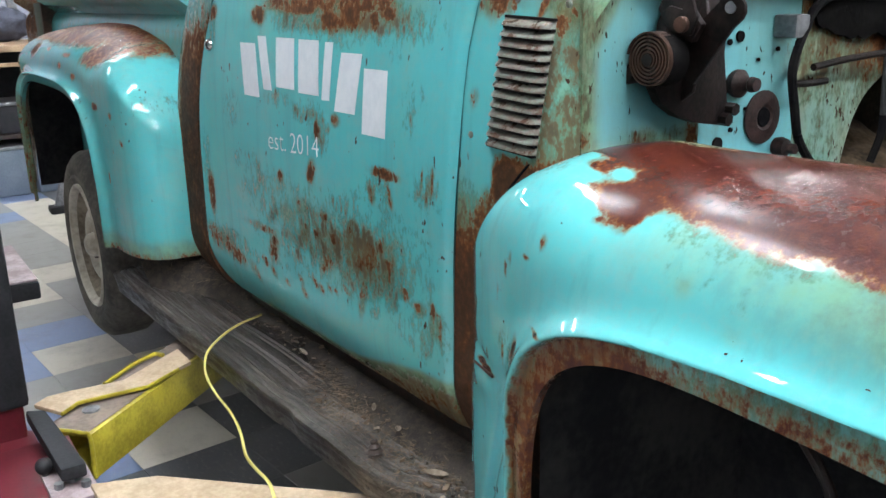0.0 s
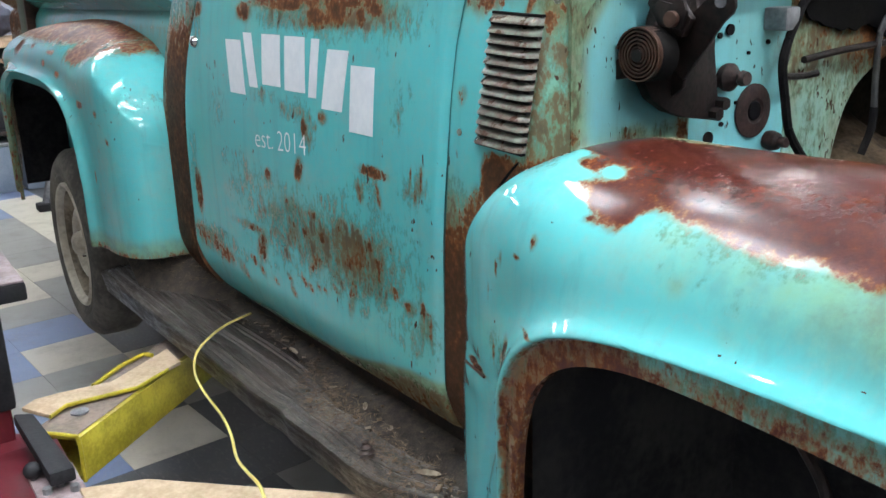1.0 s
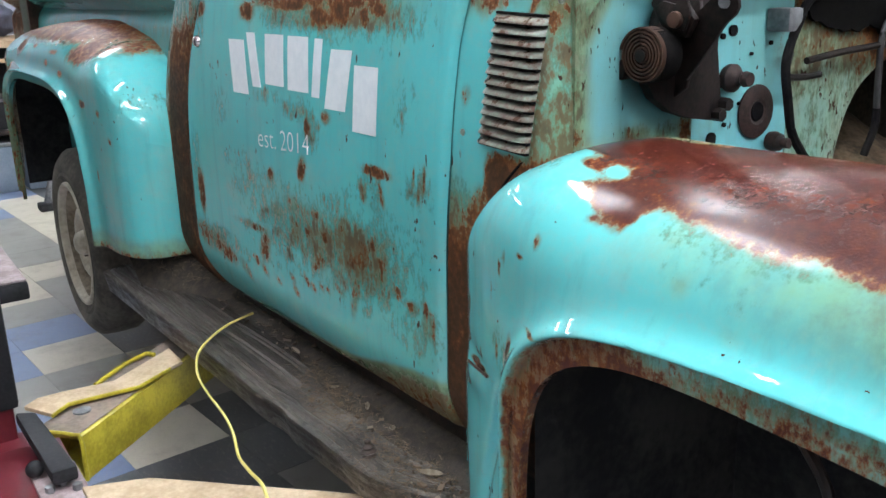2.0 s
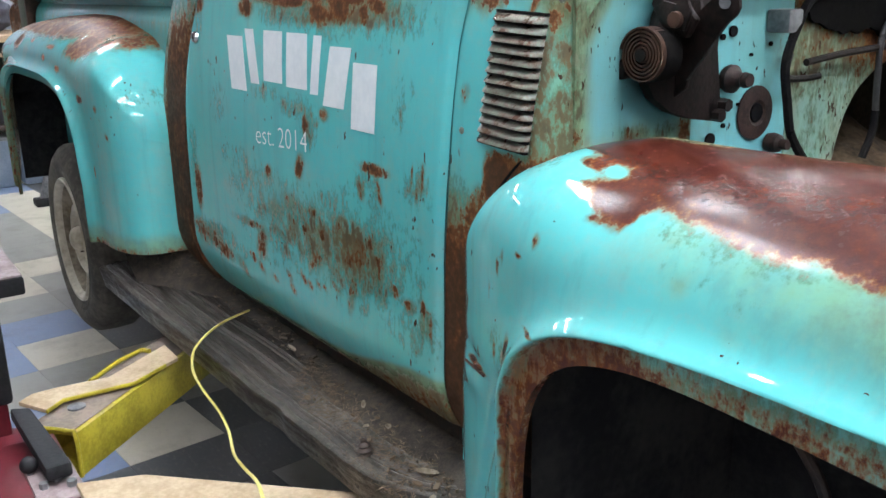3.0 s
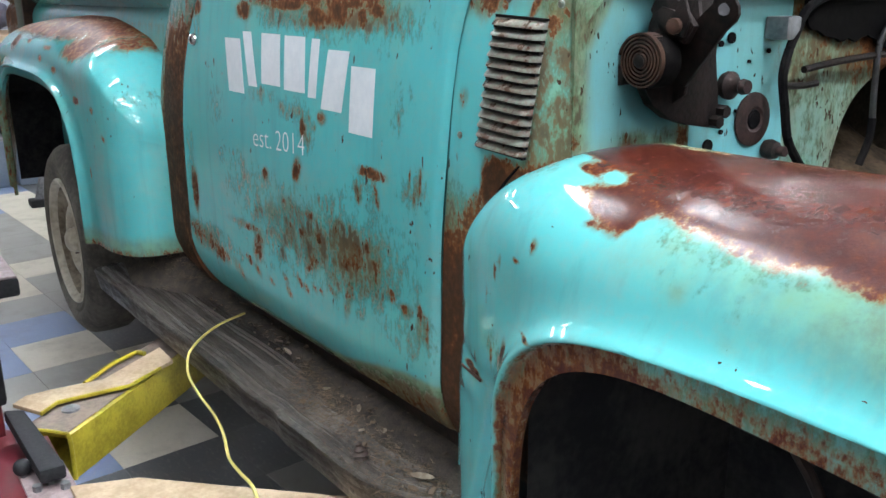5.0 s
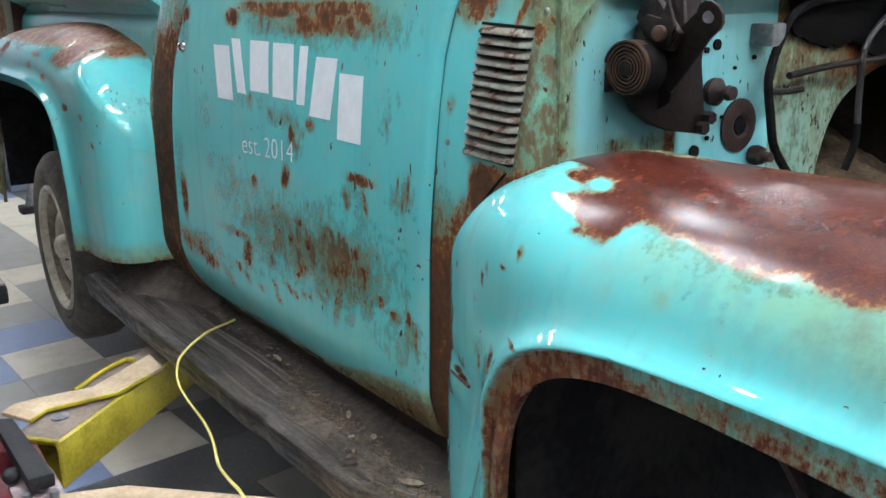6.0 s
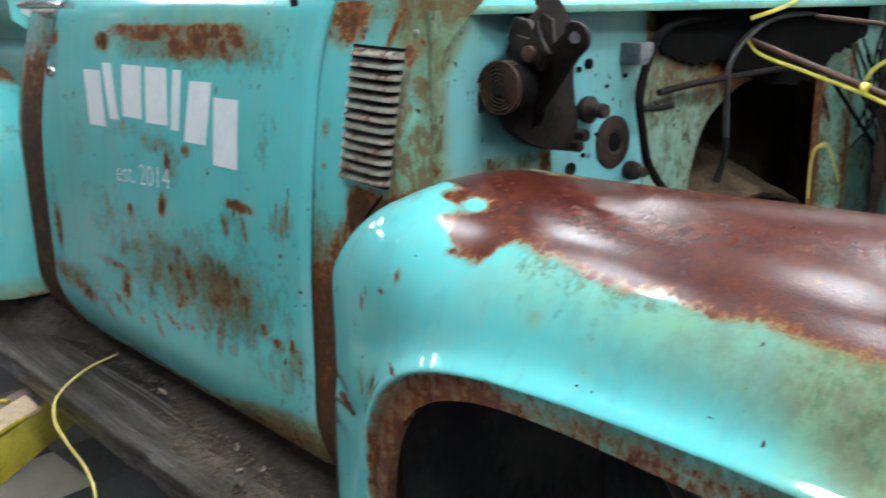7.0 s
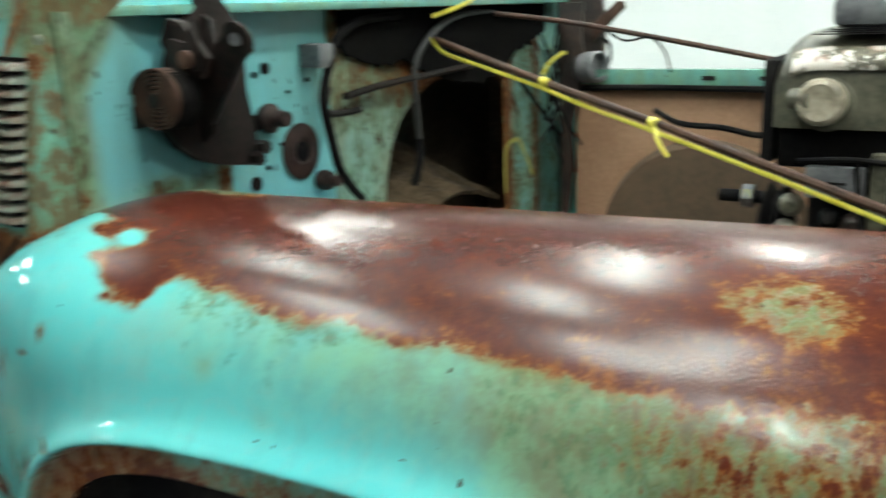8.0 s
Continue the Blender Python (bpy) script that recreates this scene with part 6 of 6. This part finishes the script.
for x, y in ((-1.075, 0.905), (-1.06, 0.88), (-1.04, 0.925)):
    part("hex_bolt", rod(bmesh.new(), (x, y, 0.46), (x, y, 0.474), 0.009, seg=6), GREYMETAL, lift)
# the forward arm, its dusty top low in view
bm = plate(bmesh.new(), [(-1.03, 0.93, 0.44), (-0.985, 1.045, 0.44), (-0.90, 1.13, 0.44), (-0.60, 1.43, 0.44), (-0.50, 1.33, 0.44), (-0.85, 0.93, 0.44)], (0, 0, 1), 0.03, 0.004)
part("forward_arm", bm, DUSTY, lift, "dusty beige top of a swing arm")
part("forward_arm_web", boxed((-0.98, 0.93, 0.33), (-0.90, 1.02, 0.44), 0.004), YELLOW, lift)
# rear pad
bm = boxed((-2.05, 0.90, 0.655), (-1.66, 0.985, 0.70), 0.008)
part("rear_pad", bm, PADBLACK, lift, "black rubber pad with a dusty pink top")
part("rear_pad_top", boxed((-2.05, 0.90, 0.7005), (-1.665, 0.982, 0.706), 0.002), PINK, lift)

# ---- background at the rear ----
bench = thing("work_bench", (-6.8, 1.6, 0), "tall wooden work bench with a worn top and dark back", "bench")
part("bench_top", boxed((-7.4, 0.3, 1.03), (-6.3, 3.0, 1.075), 0.008), WOOD, bench)
part("apron_board", boxed((-6.36, 0.3, 0.93), (-6.32, 3.0, 0.955), 0.004), WOOD, bench)
for y in (0.4, 1.25, 2.1, 2.9):
    part("leg", boxed((-6.42, y - 0.045, 0), (-6.33, y + 0.045, 1.03), 0.005), WOOD, bench)
part("back_panel", boxed((-7.38, 0.3, 0.0), (-7.34, 3.0, 1.03), 0.004), PADBLACK, bench)
part("lower_shelf", boxed((-7.34, 0.35, 0.42), (-6.40, 2.95, 0.45), 0.004), DARKRUST, bench)


def storage_bin(x, y, z, w, h, label, mat):
    bin_ = thing("storage_bin", (x, y, z), label, "bin", "storage bins")
    part("tub", boxed((x - 0.2, y - w / 2, z + 0.001), (x + 0.2, y + w / 2, z + h), 0.02), mat, bin_)
    part("lid", boxed((x - 0.21, y - w / 2 - 0.01, z + h), (x + 0.21, y + w / 2 + 0.01, z + h + 0.025), 0.008), GREYMETAL, bin_)


storage_bin(-6.62, 1.52, 0.0, 0.34, 0.34, "grey plastic bin with a lid under the bench", GREYPLASTIC)
storage_bin(-6.62, 1.95, 0.0, 0.40, 0.30, "grey plastic bin with a lid under the bench", GREYPLASTIC)
storage_bin(-6.66, 1.70, 0.45, 0.30, 0.20, "dark lidded bin on the bench shelf", PADBLACK)
board = part("wall_board", boxed((-7.46, 0.2, 1.08), (-7.42, 3.1, 2.4), 0.006), plain("lilac_grey_board", (0.20, 0.21, 0.27), (0.30, 0.31, 0.37), 0.6, 0.0, 4), None, "grey lilac tool board behind the bench")
tagged(board, category="tool board")
bm = bmesh.new()
bmesh.ops.create_icosphere(bm, subdivisions=4, radius=1.0)
for v in bm.verts:
    q = v.co.copy()
    v.co = Vector((-7.0 + 0.14 * q.x, 1.78 + 0.16 * q.y, 1.20 + 0.125 * q.z)) + q * 0.03 * noise.noise(q * 2.2)
    v.co.z = max(v.co.z, 1.0765)
tagged(part("tool_bag", bm, plain("dark_blue_canvas", (0.02, 0.022, 0.035), (0.05, 0.052, 0.075), 0.8, 0.0, 14), None, "slumped dark blue canvas bag on the bench"), category="bag")
tagged(part("paper_sheet", boxed((-7.419, 1.60, 1.13), (-7.416, 1.72, 1.20), 0), WHITEPAINT, None, "small white paper pinned on the tool board"), category="paper")
tagged(part("rack_rail", boxed((-7.419, 1.86, 1.10), (-7.39, 1.93, 2.2), 0.004), GREYMETAL, None, "upright grey metal rail on the tool board"), category="rail")
stand = thing("axle_stand", (-5.7, 1.72, 0), "grey steel stand with a dark rubber foot", "stand")
part("leg", tube(bmesh.new(), [(-5.66, 1.73, 0.03), (-5.70, 1.80, 0.25), (-5.72, 1.84, 0.45)], 0.03), GREYMETAL, stand)
part("foot", boxed((-5.72, 1.67, 0.0), (-5.60, 1.78, 0.05), 0.012), PADBLACK, stand)

# ---- floor tiles ----
TS = 0.305
e1, e2 = Vector((0.9957, 0.0857, 0)), Vector((-0.0857, 0.9957, 0))
O = Vector((-1.917, 1.523, 0))
SHADES = (0.0, 0.34, 0.67, 1.0)


def tile_mesh(tone_value):
    bm = boxed((0.0006, 0.0006, -0.005), (TS - 0.0006, TS - 0.0006, 0.0), 0.0012)
    me = bpy.data.meshes.new("tile")
    bm.to_mesh(me)
    bm.free()
    a = me.attributes.new("tone", "FLOAT", "POINT")
    a.data.foreach_set("value", [tone_value] * len(me.vertices))
    me.materials.append(TILE)
    return me


KNOWN = {(-1, -1): 0, (0, -1): 1, (0, 0): 1, (-1, 0): 1, (-1, -2): 2, (-2, -2): 2, (-4, -1): 0, (-4, -2): 2, (-5, -1): 2, (-5, -2): 2, (-6, -1): 3, (-6, -2): 3,
         (-7, -1): 0, (-7, -2): 0, (-8, -1): 0, (-8, -2): 0, (1, -1): 1, (0, -2): 1, (1, 0): 3}
shapes = [tile_mesh(v) for v in SHADES]
rng = random.Random(11)
turn = Matrix.Rotation(math.atan2(e1.y, e1.x), 4, "Z")
count = 0
rest_v, rest_f, rest_t = [], [], []
for i in range(-28, 24):
    for j in range(-17, 16):
        shade = KNOWN.get((i, j))
        r = rng.random()
        if shade is None:
            shade = (0 if r < 0.55 else 3 if r < 0.9 else 1 if r < 0.95 else 2) if i < -6 else (0 if r < 0.3 else 3 if r < 0.5 else 1 if r < 0.9 else 2)
        p = O + e1 * (i * TS) + e2 * (j * TS)
        if not (X0 < p.x < X1 - 0.4 and Y0 < p.y < Y1 - 0.4):
            continue
        if -20 <= i <= 3 and -5 <= j <= 6 and count < 295:
            ob = new("tile", shapes[shade])
            ob.parent = FLOOR
            ob.matrix_basis = Matrix.Translation(p) @ turn
            count += 1
        else:
            o = len(rest_v)
            for a, b in ((0, 0), (TS, 0), (TS, TS), (0, TS)):
                q = p + e1 * (a - 0.001 * (a > 0)) + e2 * (b - 0.001 * (b > 0))
                rest_v.append((q.x, q.y, -0.0005))
            rest_f.append((o, o + 1, o + 2, o + 3))
            rest_t += [SHADES[shade]] * 4
me = mesh_of("more_tiles", rest_v, rest_f, False)
me.attributes.new("tone", "FLOAT", "POINT").data.foreach_set("value", rest_t)
tagged(put("more_tiles", me, TILE, FLOOR), kind="stuff")
